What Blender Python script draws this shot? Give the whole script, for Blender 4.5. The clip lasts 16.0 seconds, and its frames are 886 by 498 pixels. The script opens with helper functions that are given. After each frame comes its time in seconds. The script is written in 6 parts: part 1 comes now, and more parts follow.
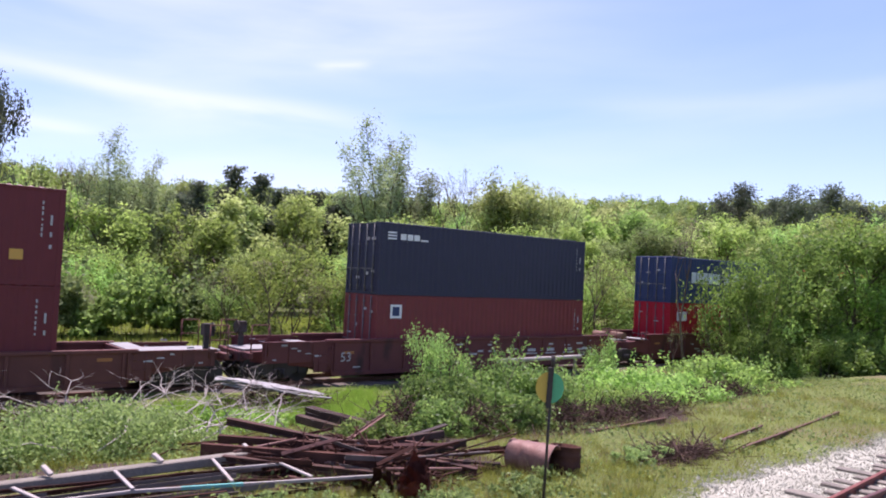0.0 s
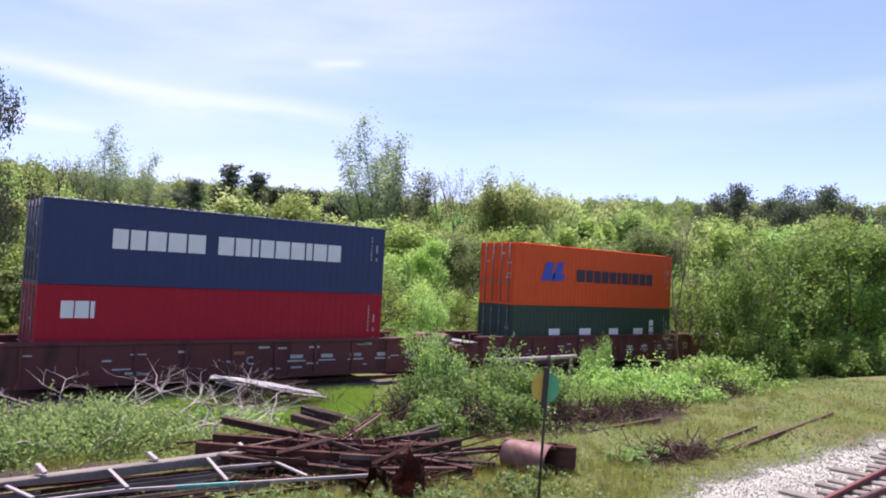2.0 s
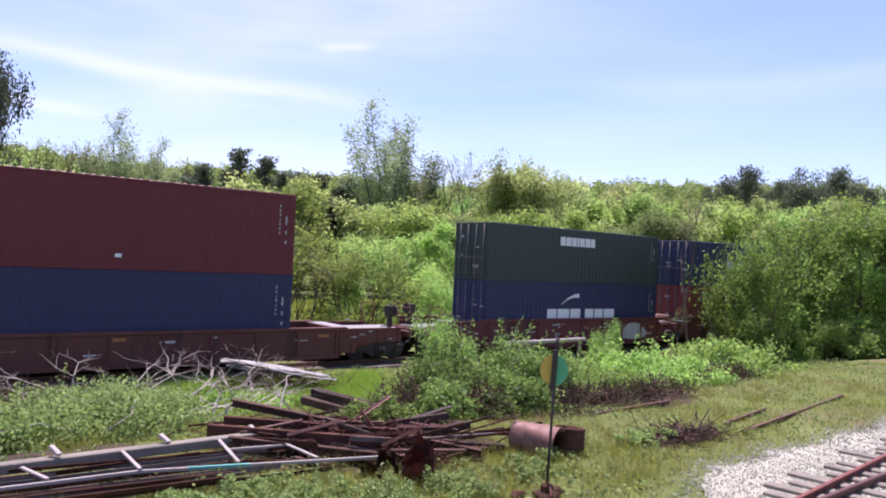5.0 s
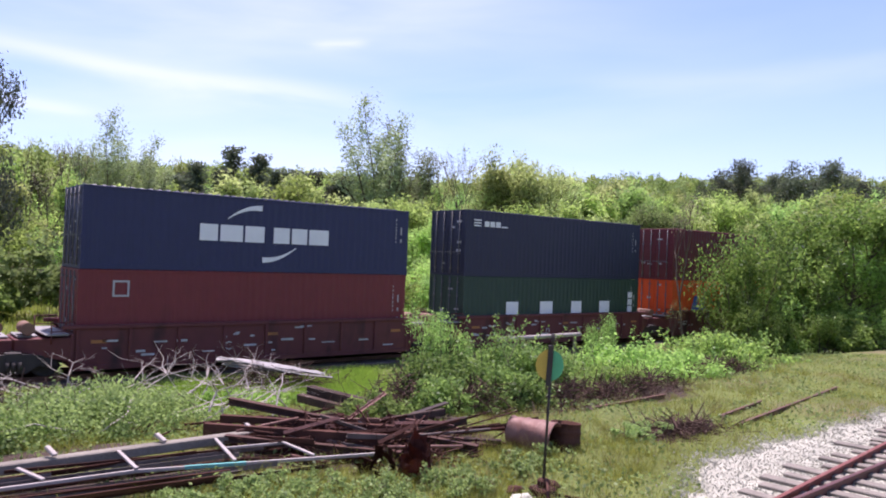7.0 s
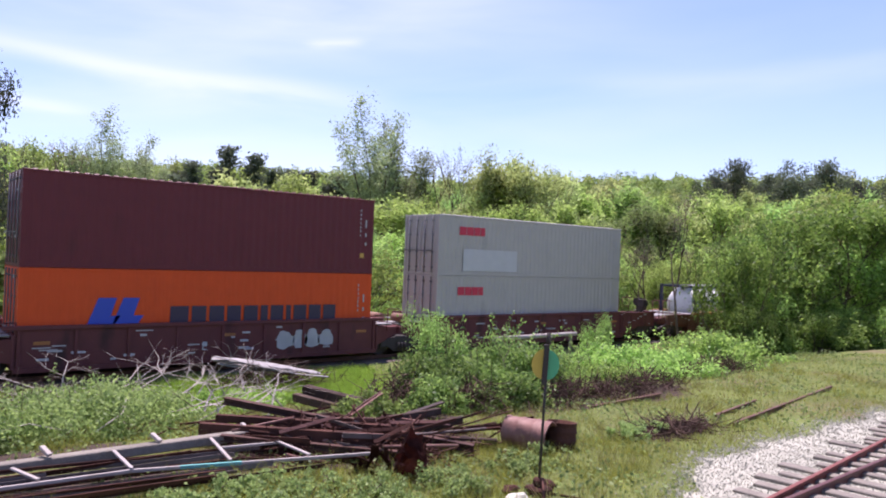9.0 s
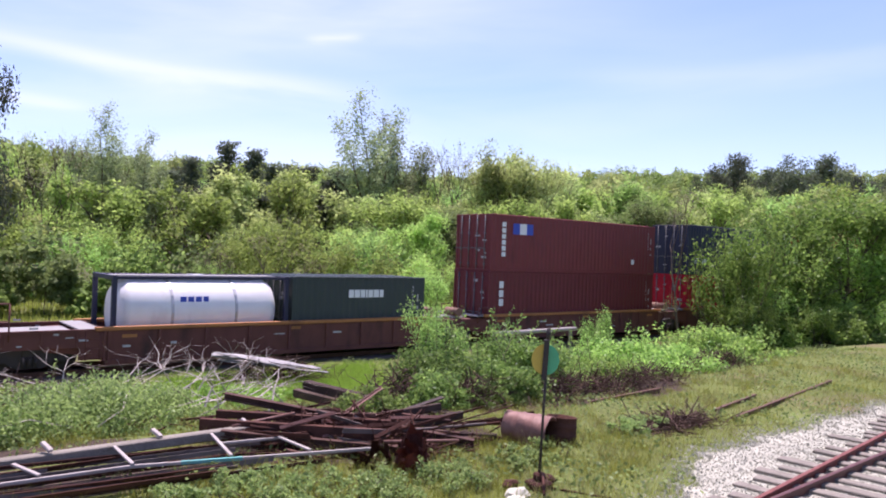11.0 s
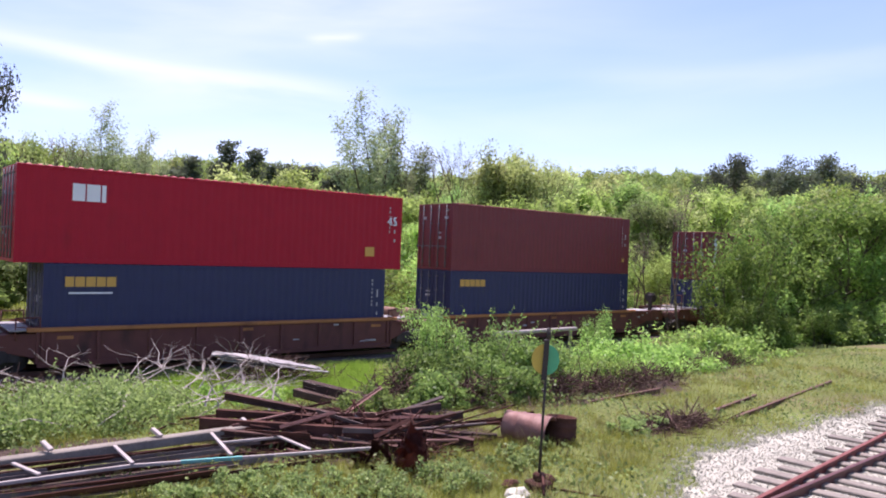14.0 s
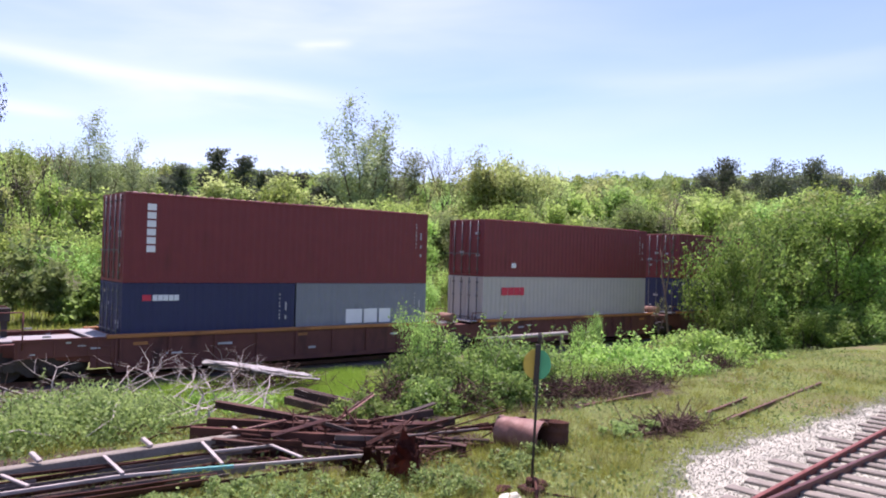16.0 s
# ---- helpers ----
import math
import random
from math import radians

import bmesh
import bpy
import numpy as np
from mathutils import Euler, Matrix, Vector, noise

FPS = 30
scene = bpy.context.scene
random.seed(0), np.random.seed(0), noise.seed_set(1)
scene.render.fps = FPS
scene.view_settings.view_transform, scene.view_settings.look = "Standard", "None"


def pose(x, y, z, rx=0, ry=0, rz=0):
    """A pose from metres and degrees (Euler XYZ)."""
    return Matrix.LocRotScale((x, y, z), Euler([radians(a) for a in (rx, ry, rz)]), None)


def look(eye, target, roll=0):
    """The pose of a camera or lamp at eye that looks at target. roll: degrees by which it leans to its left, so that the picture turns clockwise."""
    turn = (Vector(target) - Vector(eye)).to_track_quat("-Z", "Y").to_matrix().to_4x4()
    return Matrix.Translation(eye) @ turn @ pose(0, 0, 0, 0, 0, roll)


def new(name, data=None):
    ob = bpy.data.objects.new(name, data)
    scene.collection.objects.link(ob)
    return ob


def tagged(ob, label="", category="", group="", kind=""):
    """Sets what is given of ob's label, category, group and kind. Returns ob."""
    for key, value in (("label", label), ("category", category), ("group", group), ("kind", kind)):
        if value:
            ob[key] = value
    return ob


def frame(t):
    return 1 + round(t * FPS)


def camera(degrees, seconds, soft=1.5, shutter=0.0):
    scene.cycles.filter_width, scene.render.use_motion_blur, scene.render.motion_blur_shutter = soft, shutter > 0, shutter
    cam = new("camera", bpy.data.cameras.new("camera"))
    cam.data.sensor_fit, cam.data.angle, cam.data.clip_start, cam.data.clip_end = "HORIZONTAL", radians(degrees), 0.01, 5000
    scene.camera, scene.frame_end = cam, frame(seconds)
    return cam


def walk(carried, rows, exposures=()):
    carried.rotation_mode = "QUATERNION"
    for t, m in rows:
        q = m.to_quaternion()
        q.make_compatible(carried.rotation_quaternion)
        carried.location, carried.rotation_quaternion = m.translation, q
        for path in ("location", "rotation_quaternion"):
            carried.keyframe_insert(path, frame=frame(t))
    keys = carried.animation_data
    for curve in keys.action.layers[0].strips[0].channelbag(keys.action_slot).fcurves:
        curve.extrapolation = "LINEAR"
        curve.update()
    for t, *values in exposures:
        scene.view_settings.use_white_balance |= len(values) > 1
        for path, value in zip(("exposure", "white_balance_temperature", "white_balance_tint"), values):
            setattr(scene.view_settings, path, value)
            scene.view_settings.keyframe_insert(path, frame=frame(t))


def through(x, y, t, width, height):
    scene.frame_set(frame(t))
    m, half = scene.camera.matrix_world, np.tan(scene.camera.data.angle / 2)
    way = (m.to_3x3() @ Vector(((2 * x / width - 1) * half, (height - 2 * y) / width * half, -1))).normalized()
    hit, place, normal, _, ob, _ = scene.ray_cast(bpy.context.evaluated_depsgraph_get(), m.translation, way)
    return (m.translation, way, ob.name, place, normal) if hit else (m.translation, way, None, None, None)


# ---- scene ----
EYE = (0.0, 0.0, 4.0)


def aim(yaw, pitch, roll):
    a, b = radians(yaw), radians(pitch)
    way = Vector((math.cos(a) * math.cos(b), math.sin(a) * math.cos(b), math.sin(b)))
    return look(EYE, Vector(EYE) + way, roll)


cam = camera(61.76, 16.0, soft=1.95)
walk(cam, [(t, aim(y, p, r)) for t, y, p, r in (
    (0.0, 51.52, 2.32, 2.64), (0.5, 51.24, 2.46, 2.78), (1.0, 51.05, 2.60, 2.75), (1.5, 51.11, 2.53, 2.65),
    (2.0, 51.22, 2.29, 2.86), (2.5, 51.12, 2.18, 2.66), (3.0, 51.19, 1.78, 2.69), (3.5, 51.53, 1.52, 2.66),
    (4.0, 51.88, 1.23, 2.86), (6.5, 51.50, 0.77, 2.30), (7.0, 51.41, 0.71, 2.19), (7.5, 51.29, 0.67, 2.24),
    (8.0, 51.23, 0.68, 2.32), (8.5, 51.17, 0.69, 2.33), (9.0, 51.09, 0.68, 2.20), (11.5, 51.06, 0.28, 2.07),
    (12.0, 51.05, 0.36, 2.03), (12.5, 51.02, 0.40, 2.11), (13.0, 51.05, 0.39, 2.01), (13.5, 51.12, 0.32, 2.16),
    (14.0, 51.08, 0.30, 2.17), (14.5, 51.14, 0.32, 2.06), (15.0, 51.12, 0.35, 1.68), (15.5, 50.58, 0.40, 1.66),
    (16.0, 50.37, 0.77, 1.65))], exposures=((0.0, 0.68, 6150, 38), (12.5, 0.68, 6150, 38), (14.0, 0.77, 6210, 39), (16.0, 0.77, 6210, 39)))

# ---- light ----
SUN_AZ, SUN_EL = 58.0, 71.0
world = bpy.data.worlds.new("sky")
scene.world = world
world.use_nodes = True


def node(tree, kind, **values):
    n = tree.nodes.new(kind)
    for key, value in values.items():
        if key.startswith("i_"):
            n.inputs[int(key[2:])].default_value = value
    return n


def math_node(tree, op, a, b=None, c=None, clamp=False):
    n = tree.nodes.new("ShaderNodeMath")
    n.operation, n.use_clamp = op, clamp
    for i, v in enumerate((a, b, c)):
        if v is None:
            continue
        if isinstance(v, (int, float)):
            n.inputs[i].default_value = v
        else:
            tree.links.new(v, n.inputs[i])
    return n.outputs[0]


def build_sky():
    nt = world.node_tree
    bg = nt.nodes["Background"]
    sky = nt.nodes.new("ShaderNodeTexSky")
    sky.sky_type, sky.sun_disc = "NISHITA", False
    sky.sun_elevation, sky.sun_rotation = radians(SUN_EL), radians(90 - SUN_AZ)
    sky.air_density, sky.dust_density, sky.ozone_density = 1.0, 0.45, 3.6
    geo = nt.nodes.new("ShaderNodeTexCoord")
    sep = nt.nodes.new("ShaderNodeSeparateXYZ")
    nt.links.new(geo.outputs["Generated"], sep.inputs[0])
    x, y, z = sep.outputs
    az = math_node(nt, "ARCTAN2", y, x)
    el = math_node(nt, "ARCSINE", z)
    comb = nt.nodes.new("ShaderNodeCombineXYZ")
    # thin cirrus drawn out along the horizon
    nt.links.new(math_node(nt, "MULTIPLY", az, 2.2), comb.inputs[0])
    nt.links.new(math_node(nt, "MULTIPLY_ADD", az, 0.4, math_node(nt, "MULTIPLY", el, 11.0)), comb.inputs[1])
    wisps = nt.nodes.new("ShaderNodeTexNoise")
    wisps.inputs["Scale"].default_value, wisps.inputs["Detail"].default_value = 1.3, 6.0
    wisps.inputs["Roughness"].default_value, wisps.inputs["Distortion"].default_value = 0.48, 0.3
    nt.links.new(comb.outputs[0], wisps.inputs["Vector"])
    soft = math_node(nt, "MULTIPLY", math_node(nt, "SUBTRACT", wisps.outputs["Fac"], 0.27, clamp=True), 0.75, clamp=True)
    clear = math_node(nt, "MAXIMUM", math_node(nt, "MULTIPLY", math_node(nt, "SUBTRACT", az, 0.35), 1.35, clamp=True), 0.15)
    total = math_node(nt, "MULTIPLY", soft, clear)
    # the long streaks of cirrus: azimuth, height, slope, length, thickness, strength
    for a0, e0, slope, span, thick, gain in CIRRUS:
        da = math_node(nt, "SUBTRACT", az, radians(a0))
        off = math_node(nt, "SUBTRACT", el, math_node(nt, "MULTIPLY_ADD", da, slope, radians(e0)))
        off = math_node(nt, "MULTIPLY_ADD", math_node(nt, "SUBTRACT", wisps.outputs["Fac"], 0.5), 0.05, off)
        across = math_node(nt, "EXPONENT", math_node(nt, "MULTIPLY", math_node(nt, "POWER", math_node(nt, "ABSOLUTE", math_node(nt, "DIVIDE", off, radians(thick))), 2.0), -1.0))
        along = math_node(nt, "EXPONENT", math_node(nt, "MULTIPLY", math_node(nt, "POWER", math_node(nt, "ABSOLUTE", math_node(nt, "DIVIDE", da, radians(span))), 4.0), -1.0))
        total = math_node(nt, "MULTIPLY_ADD", math_node(nt, "MULTIPLY", across, along), gain, total)
    total = math_node(nt, "MINIMUM", total, 0.7)
    mix = nt.nodes.new("ShaderNodeMix")
    mix.data_type = "RGBA"
    nt.links.new(total, mix.inputs["Factor"])
    nt.links.new(sky.outputs[0], mix.inputs["A"])
    mix.inputs["B"].default_value = (6.15, 6.75, 8.0, 1)
    nt.links.new(mix.outputs["Result"], bg.inputs["Color"])
    bg.inputs["Strength"].default_value = 0.118


CIRRUS = ((73, 12.4, 0.05, 14, 0.75, 0.34), (82, 9.2, 0.0, 5, 0.5, 0.25), (28, 13.6, -0.03, 13, 0.8, 0.13),
          (60, 16.0, -0.1, 2, 0.4, 0.25), (68, 20.0, 0.0, 22, 2.4, 0.25))
build_sky()
sun = new("sun", bpy.data.lights.new("sun", "SUN"))
sun.data.energy, sun.data.angle, sun.data.color = 5.0, radians(0.53), (1.0, 0.96, 0.88)
sun.matrix_world = look((math.cos(radians(SUN_AZ)) * math.cos(radians(SUN_EL)), math.sin(radians(SUN_AZ)) * math.cos(radians(SUN_EL)), math.sin(radians(SUN_EL))), (0, 0, 0))

# ---- materials ----
MATS = {}


def surface(name, base, rough=0.6, metal=0.0, var=0.25, scale=2.0, fine=45.0, bump=0.15, dirt=None, amount=0.5, dirt_scale=1.3, streak=1.0, scatter=0.0, gloss=0.5):
    """Base colour that varies at two scales, with stains of a second colour and fine relief."""
    if name in MATS:
        return MATS[name]
    m = MATS[name] = bpy.data.materials.new(name)
    m.use_nodes = True
    nt = m.node_tree
    bsdf = nt.nodes["Principled BSDF"]
    bsdf.inputs["Roughness"].default_value, bsdf.inputs["Metallic"].default_value = rough, metal
    bsdf.inputs["Specular IOR Level"].default_value = 0.15 if rough >= 0.8 else gloss
    at = nt.nodes.new("ShaderNodeTexCoord").outputs["Object"]

    def noise_at(s, detail=4.0, stretch=1.0):
        n = nt.nodes.new("ShaderNodeTexNoise")
        n.inputs["Scale"].default_value, n.inputs["Detail"].default_value = s, detail
        if stretch != 1.0:
            mp = nt.nodes.new("ShaderNodeMapping")
            mp.inputs["Scale"].default_value = (1, 1, stretch)
            nt.links.new(at, mp.inputs["Vector"])
            nt.links.new(mp.outputs[0], n.inputs["Vector"])
        else:
            nt.links.new(at, n.inputs["Vector"])
        return n.outputs["Fac"]

    big, small = noise_at(scale), noise_at(fine, 3.0)
    f = math_node(nt, "MULTIPLY_ADD", math_node(nt, "SUBTRACT", big, 0.5), 2.6 * var, 1.0)
    f = math_node(nt, "MULTIPLY_ADD", math_node(nt, "SUBTRACT", small, 0.5), 1.6 * var, f)
    if scatter:
        rnd = nt.nodes.new("ShaderNodeObjectInfo").outputs["Random"]
        f = math_node(nt, "MULTIPLY", f, math_node(nt, "MULTIPLY_ADD", rnd, 2 * scatter, 1 - scatter))
    mul = nt.nodes.new("ShaderNodeVectorMath")
    mul.operation = "SCALE"
    mul.inputs[0].default_value = base
    nt.links.new(f, mul.inputs["Scale"])
    colour = mul.outputs[0]
    if dirt:
        stain = noise_at(dirt_scale, 7.0, streak)
        stain = math_node(nt, "MULTIPLY", math_node(nt, "SUBTRACT", stain, 0.72 - 0.3 * amount, clamp=True), 5.0, clamp=True)
        mix = nt.nodes.new("ShaderNodeMix")
        mix.data_type = "RGBA"
        nt.links.new(math_node(nt, "MULTIPLY", stain, min(1.0, amount * 1.5)), mix.inputs["Factor"])
        nt.links.new(colour, mix.inputs["A"])
        mix.inputs["B"].default_value = (*dirt, 1)
        colour = mix.outputs["Result"]
        nt.links.new(math_node(nt, "MULTIPLY_ADD", stain, 0.25, rough, clamp=True), bsdf.inputs["Roughness"])
    nt.links.new(colour, bsdf.inputs["Base Color"])
    if bump:
        b = nt.nodes.new("ShaderNodeBump")
        b.inputs["Strength"].default_value, b.inputs["Distance"].default_value = bump, 0.02
        nt.links.new(small, b.inputs["Height"])
        nt.links.new(b.outputs[0], bsdf.inputs["Normal"])
    return m


def leafy(name, dark, light, through=0.4, rough=0.5, scatter=0.2):
    """Leaves: a colour between two for each leaf, light that passes through, each plant a little different."""
    m = MATS[name] = bpy.data.materials.new(name)
    m.use_nodes = True
    nt = m.node_tree
    bsdf, out = nt.nodes["Principled BSDF"], nt.nodes["Material Output"]
    island = nt.nodes.new("ShaderNodeNewGeometry").outputs["Random Per Island"]
    rnd = nt.nodes.new("ShaderNodeObjectInfo").outputs["Random"]
    mix = nt.nodes.new("ShaderNodeMix")
    mix.data_type = "RGBA"
    mix.inputs["A"].default_value, mix.inputs["B"].default_value = (*dark, 1), (*light, 1)
    nt.links.new(math_node(nt, "MULTIPLY_ADD", math_node(nt, "SUBTRACT", rnd, 0.5), 0.8, island, clamp=True), mix.inputs["Factor"])
    hsv = nt.nodes.new("ShaderNodeHueSaturation")
    nt.links.new(mix.outputs["Result"], hsv.inputs["Color"])
    nt.links.new(math_node(nt, "MULTIPLY_ADD", rnd, 2 * scatter, 1 - scatter), hsv.inputs["Value"])
    nt.links.new(math_node(nt, "MULTIPLY_ADD", rnd, 0.035, 0.488), hsv.inputs["Hue"])
    nt.links.new(hsv.outputs[0], bsdf.inputs["Base Color"])
    bsdf.inputs["Roughness"].default_value = rough
    bsdf.inputs["Specular IOR Level"].default_value = 0.25
    tr = nt.nodes.new("ShaderNodeBsdfTranslucent")
    nt.links.new(hsv.outputs[0], tr.inputs["Color"])
    ms = nt.nodes.new("ShaderNodeMixShader")
    ms.inputs[0].default_value = through
    nt.links.new(bsdf.outputs[0], ms.inputs[1])
    nt.links.new(tr.outputs[0], ms.inputs[2])
    nt.links.new(ms.outputs[0], out.inputs["Surface"])
    return m


MAROON = surface("maroon container paint", (0.135, 0.016, 0.02), 0.55, dirt=(0.09, 0.035, 0.03), amount=0.35, streak=0.3, var=0.12, gloss=0.42)
BROWN_RED = surface("brown red container paint", (0.175, 0.025, 0.026), 0.55, dirt=(0.10, 0.04, 0.03), amount=0.35, streak=0.3, var=0.12, gloss=0.42)
RED = surface("red container paint", (0.40, 0.013, 0.027), 0.5, dirt=(0.2, 0.03, 0.03), amount=0.3, streak=0.3, var=0.1, gloss=0.2)
ORANGE = surface("orange container paint", (0.72, 0.088, 0.017), 0.5, dirt=(0.5, 0.07, 0.02), amount=0.3, streak=0.3, var=0.08, gloss=0.2)
NAVY = surface("navy container paint", (0.015, 0.0155, 0.043), 0.55, dirt=(0.05, 0.05, 0.07), amount=0.3, streak=0.3, var=0.12)
BLUE = surface("blue container paint", (0.017, 0.021, 0.072), 0.55, dirt=(0.04, 0.05, 0.09), amount=0.3, streak=0.3, var=0.12)
MID_BLUE = surface("mid blue container paint", (0.016, 0.032, 0.105), 0.55, dirt=(0.05, 0.08, 0.14), amount=0.3, streak=0.3, var=0.12)
GREEN = surface("green container paint", (0.018, 0.046, 0.030), 0.55, dirt=(0.03, 0.05, 0.04), amount=0.3, streak=0.3, var=0.12)
DARK_GREEN = surface("dark green container paint", (0.024, 0.038, 0.034), 0.5, dirt=(0.04, 0.05, 0.045), amount=0.3, streak=0.3, var=0.12)
GREY = surface("grey container paint", (0.43, 0.395, 0.345), 0.55, dirt=(0.24, 0.22, 0.2), amount=0.35, streak=0.3, var=0.08)
GREY_BLUE = surface("grey blue container paint", (0.19, 0.20, 0.22), 0.5, dirt=(0.12, 0.13, 0.14), amount=0.35, streak=0.3, var=0.1)
WHITE = surface("white lettering paint", (0.75, 0.75, 0.74), 0.6, var=0.08, bump=0.0)
DULL_WHITE = surface("weathered white paint", (0.42, 0.41, 0.395), 0.6, var=0.2, dirt=(0.3, 0.28, 0.25), amount=0.4)
LOGO_BLUE = surface("blue emblem paint", (0.03, 0.07, 0.42), 0.5, var=0.08, bump=0.0)
LOGO_RED = surface("red emblem paint", (0.6, 0.03, 0.06), 0.5, var=0.08, bump=0.0)
LOGO_DARK = surface("dark blue emblem paint", (0.04, 0.025, 0.05), 0.5, var=0.08, bump=0.0)
LOGO_GOLD = surface("gold emblem paint", (0.6, 0.33, 0.06), 0.5, var=0.08, bump=0.0)
LOCK_STEEL = surface("dull lock rod steel", (0.17, 0.165, 0.165), 0.6, 0.4, dirt=(0.1, 0.07, 0.05), amount=0.5)
STEEL = surface("worn galvanised steel", (0.42, 0.42, 0.42), 0.45, 0.6, dirt=(0.2, 0.15, 0.1), amount=0.4)
CAR_RED = surface("oxide red railcar paint", (0.12, 0.027, 0.025), 0.7, dirt=(0.035, 0.025, 0.022), amount=0.55, streak=0.35, var=0.2)
CAR_BROWN = surface("rust brown railcar paint", (0.125, 0.038, 0.028), 0.75, dirt=(0.05, 0.03, 0.025), amount=0.55, streak=0.35, var=0.22)
SILL_YELLOW = surface("ochre railcar sill", (0.37, 0.145, 0.04), 0.7, dirt=(0.12, 0.06, 0.035), amount=0.5, var=0.2)
DECK = surface("pale worn walkway", (0.25, 0.235, 0.22), 0.6, dirt=(0.3, 0.24, 0.2), amount=0.4, var=0.15)
BOGIE = surface("grimy cast steel", (0.045, 0.036, 0.032), 0.75, 0.2, dirt=(0.09, 0.05, 0.03), amount=0.4, var=0.25)
GREY_PATCH = surface("pale grey patch paint", (0.52, 0.51, 0.49), 0.5, var=0.08)
TANK = surface("white tank shell", (0.74, 0.73, 0.70), 0.4, dirt=(0.35, 0.3, 0.24), amount=0.35, streak=0.4, var=0.08)
BLACK = surface("black rubber", (0.02, 0.02, 0.02), 0.6)

# ---- mesh helpers ----


def box(bm, x0, x1, y0, y1, z0, z1):
    v = [bm.verts.new(p) for p in ((x0, y0, z0), (x1, y0, z0), (x1, y1, z0), (x0, y1, z0), (x0, y0, z1), (x1, y0, z1), (x1, y1, z1), (x0, y1, z1))]
    for f in ((3, 2, 1, 0), (4, 5, 6, 7), (0, 1, 5, 4), (1, 2, 6, 5), (2, 3, 7, 6), (3, 0, 4, 7)):
        bm.faces.new([v[i] for i in f])
    return v


def bevelled(bm, w=0.01):
    bmesh.ops.bevel(bm, geom=list(bm.edges), offset=w, segments=1, affect="EDGES", clamp_overlap=True)
    return bm


def slab(x0, x1, y0, y1, z0, z1, w=0.0):
    bm = bmesh.new()
    box(bm, x0, x1, y0, y1, z0, z1)
    return bevelled(bm, w) if w else bm


def tube(bm, p, q, r0, r1=None, seg=8, cap=True):
    p, q = Vector(p), Vector(q)
    r1 = r0 if r1 is None else r1
    side = (q - p).orthogonal().normalized()
    up = (q - p).normalized().cross(side)
    rings = []
    for c, r in ((p, r0), (q, r1)):
        rings.append([bm.verts.new(c + r * (math.cos(6.28318 * i / seg) * side + math.sin(6.28318 * i / seg) * up)) for i in range(seg)])
    for i in range(seg):
        f = bm.faces.new((rings[0][i], rings[0][(i + 1) % seg], rings[1][(i + 1) % seg], rings[1][i]))
        f.smooth = True
    if cap:
        bm.faces.new(rings[0][::-1])
        bm.faces.new(rings[1])
    return rings


def rod(p, q, r0, r1=None, seg=8):
    bm = bmesh.new()
    tube(bm, p, q, r0, r1, seg)
    return bm


def as_mesh(name, bm):
    if isinstance(bm, bpy.types.Mesh):
        return bm
    me = bpy.data.meshes.new(name)
    bmesh.ops.recalc_face_normals(bm, faces=list(bm.faces))
    bm.to_mesh(me)
    bm.free()
    me.materials.append(None)
    return me


def dress(ob, material):
    ob.material_slots[0].link = "OBJECT"
    ob.material_slots[0].material = material
    return ob


def part(name, bm, material, parent, label="", at=None):
    ob = dress(new(name, as_mesh(name, bm)), material)
    ob.parent = parent
    if at is not None:
        ob.matrix_basis = at
    if label:
        ob["label"] = label
    return ob


def thing(name, bm, material, at, **tags):
    ob = dress(new(name, as_mesh(name, bm)), material)
    ob.matrix_basis = at
    return tagged(ob, **tags)


def holder(name, at, **tags):
    ob = new(name)
    ob.matrix_basis = at
    return tagged(ob, **tags)


CACHE = {}


def cached(key, build):
    if key not in CACHE:
        CACHE[key] = as_mesh(str(key[0]), build())
    return CACHE[key]


def soup(name, verts, corners):
    """A mesh of loose faces out of an array of corners, the same number for each face."""
    me = bpy.data.meshes.new(name)
    n = len(verts)
    me.vertices.add(n)
    me.vertices.foreach_set("co", np.ascontiguousarray(verts, dtype=np.float32).ravel())
    me.loops.add(n)
    me.loops.foreach_set("vertex_index", np.arange(n, dtype=np.int32))
    me.polygons.add(n // corners)
    me.polygons.foreach_set("loop_start", np.arange(0, n, corners, dtype=np.int32))
    me.update(calc_edges=True)
    me.validate()
    me.materials.append(None)
    return me


def smooth(a, b, x):
    k = np.clip((x - a) / (b - a), 0, 1)
    return k * k * (3 - 2 * k)

# ---- ground ----


def height(x, y):
    """The lie of the land: a yard in front, a step down to the line, flat fields and a long wooded hill behind."""
    x, y = np.asarray(x, float), np.asarray(y, float)
    z = 0.6 - 0.85 * smooth(12.0, 19.5, y) + 0.08 * smooth(20, 23, y)
    z = z + 0.06 * np.sin(0.9 * x + 1.3 * y) * np.sin(0.7 * y - 0.4 * x) * (1 - smooth(24, 40, y)) * smooth(7.4, 9.0, y)
    far = np.hypot(x, y)
    hill = smooth(110, 330, far) * smooth(35, 110, y) * (1 - 0.5 * smooth(345, 700, far))
    z = z + hill * (29.6 + 2.2 * smooth(40, 190, x) + 1.5 * np.sin(x * 0.023 + 1.0) + 1.2 * np.sin(x * 0.061)) + 0.35 * smooth(30, 60, y)
    return z


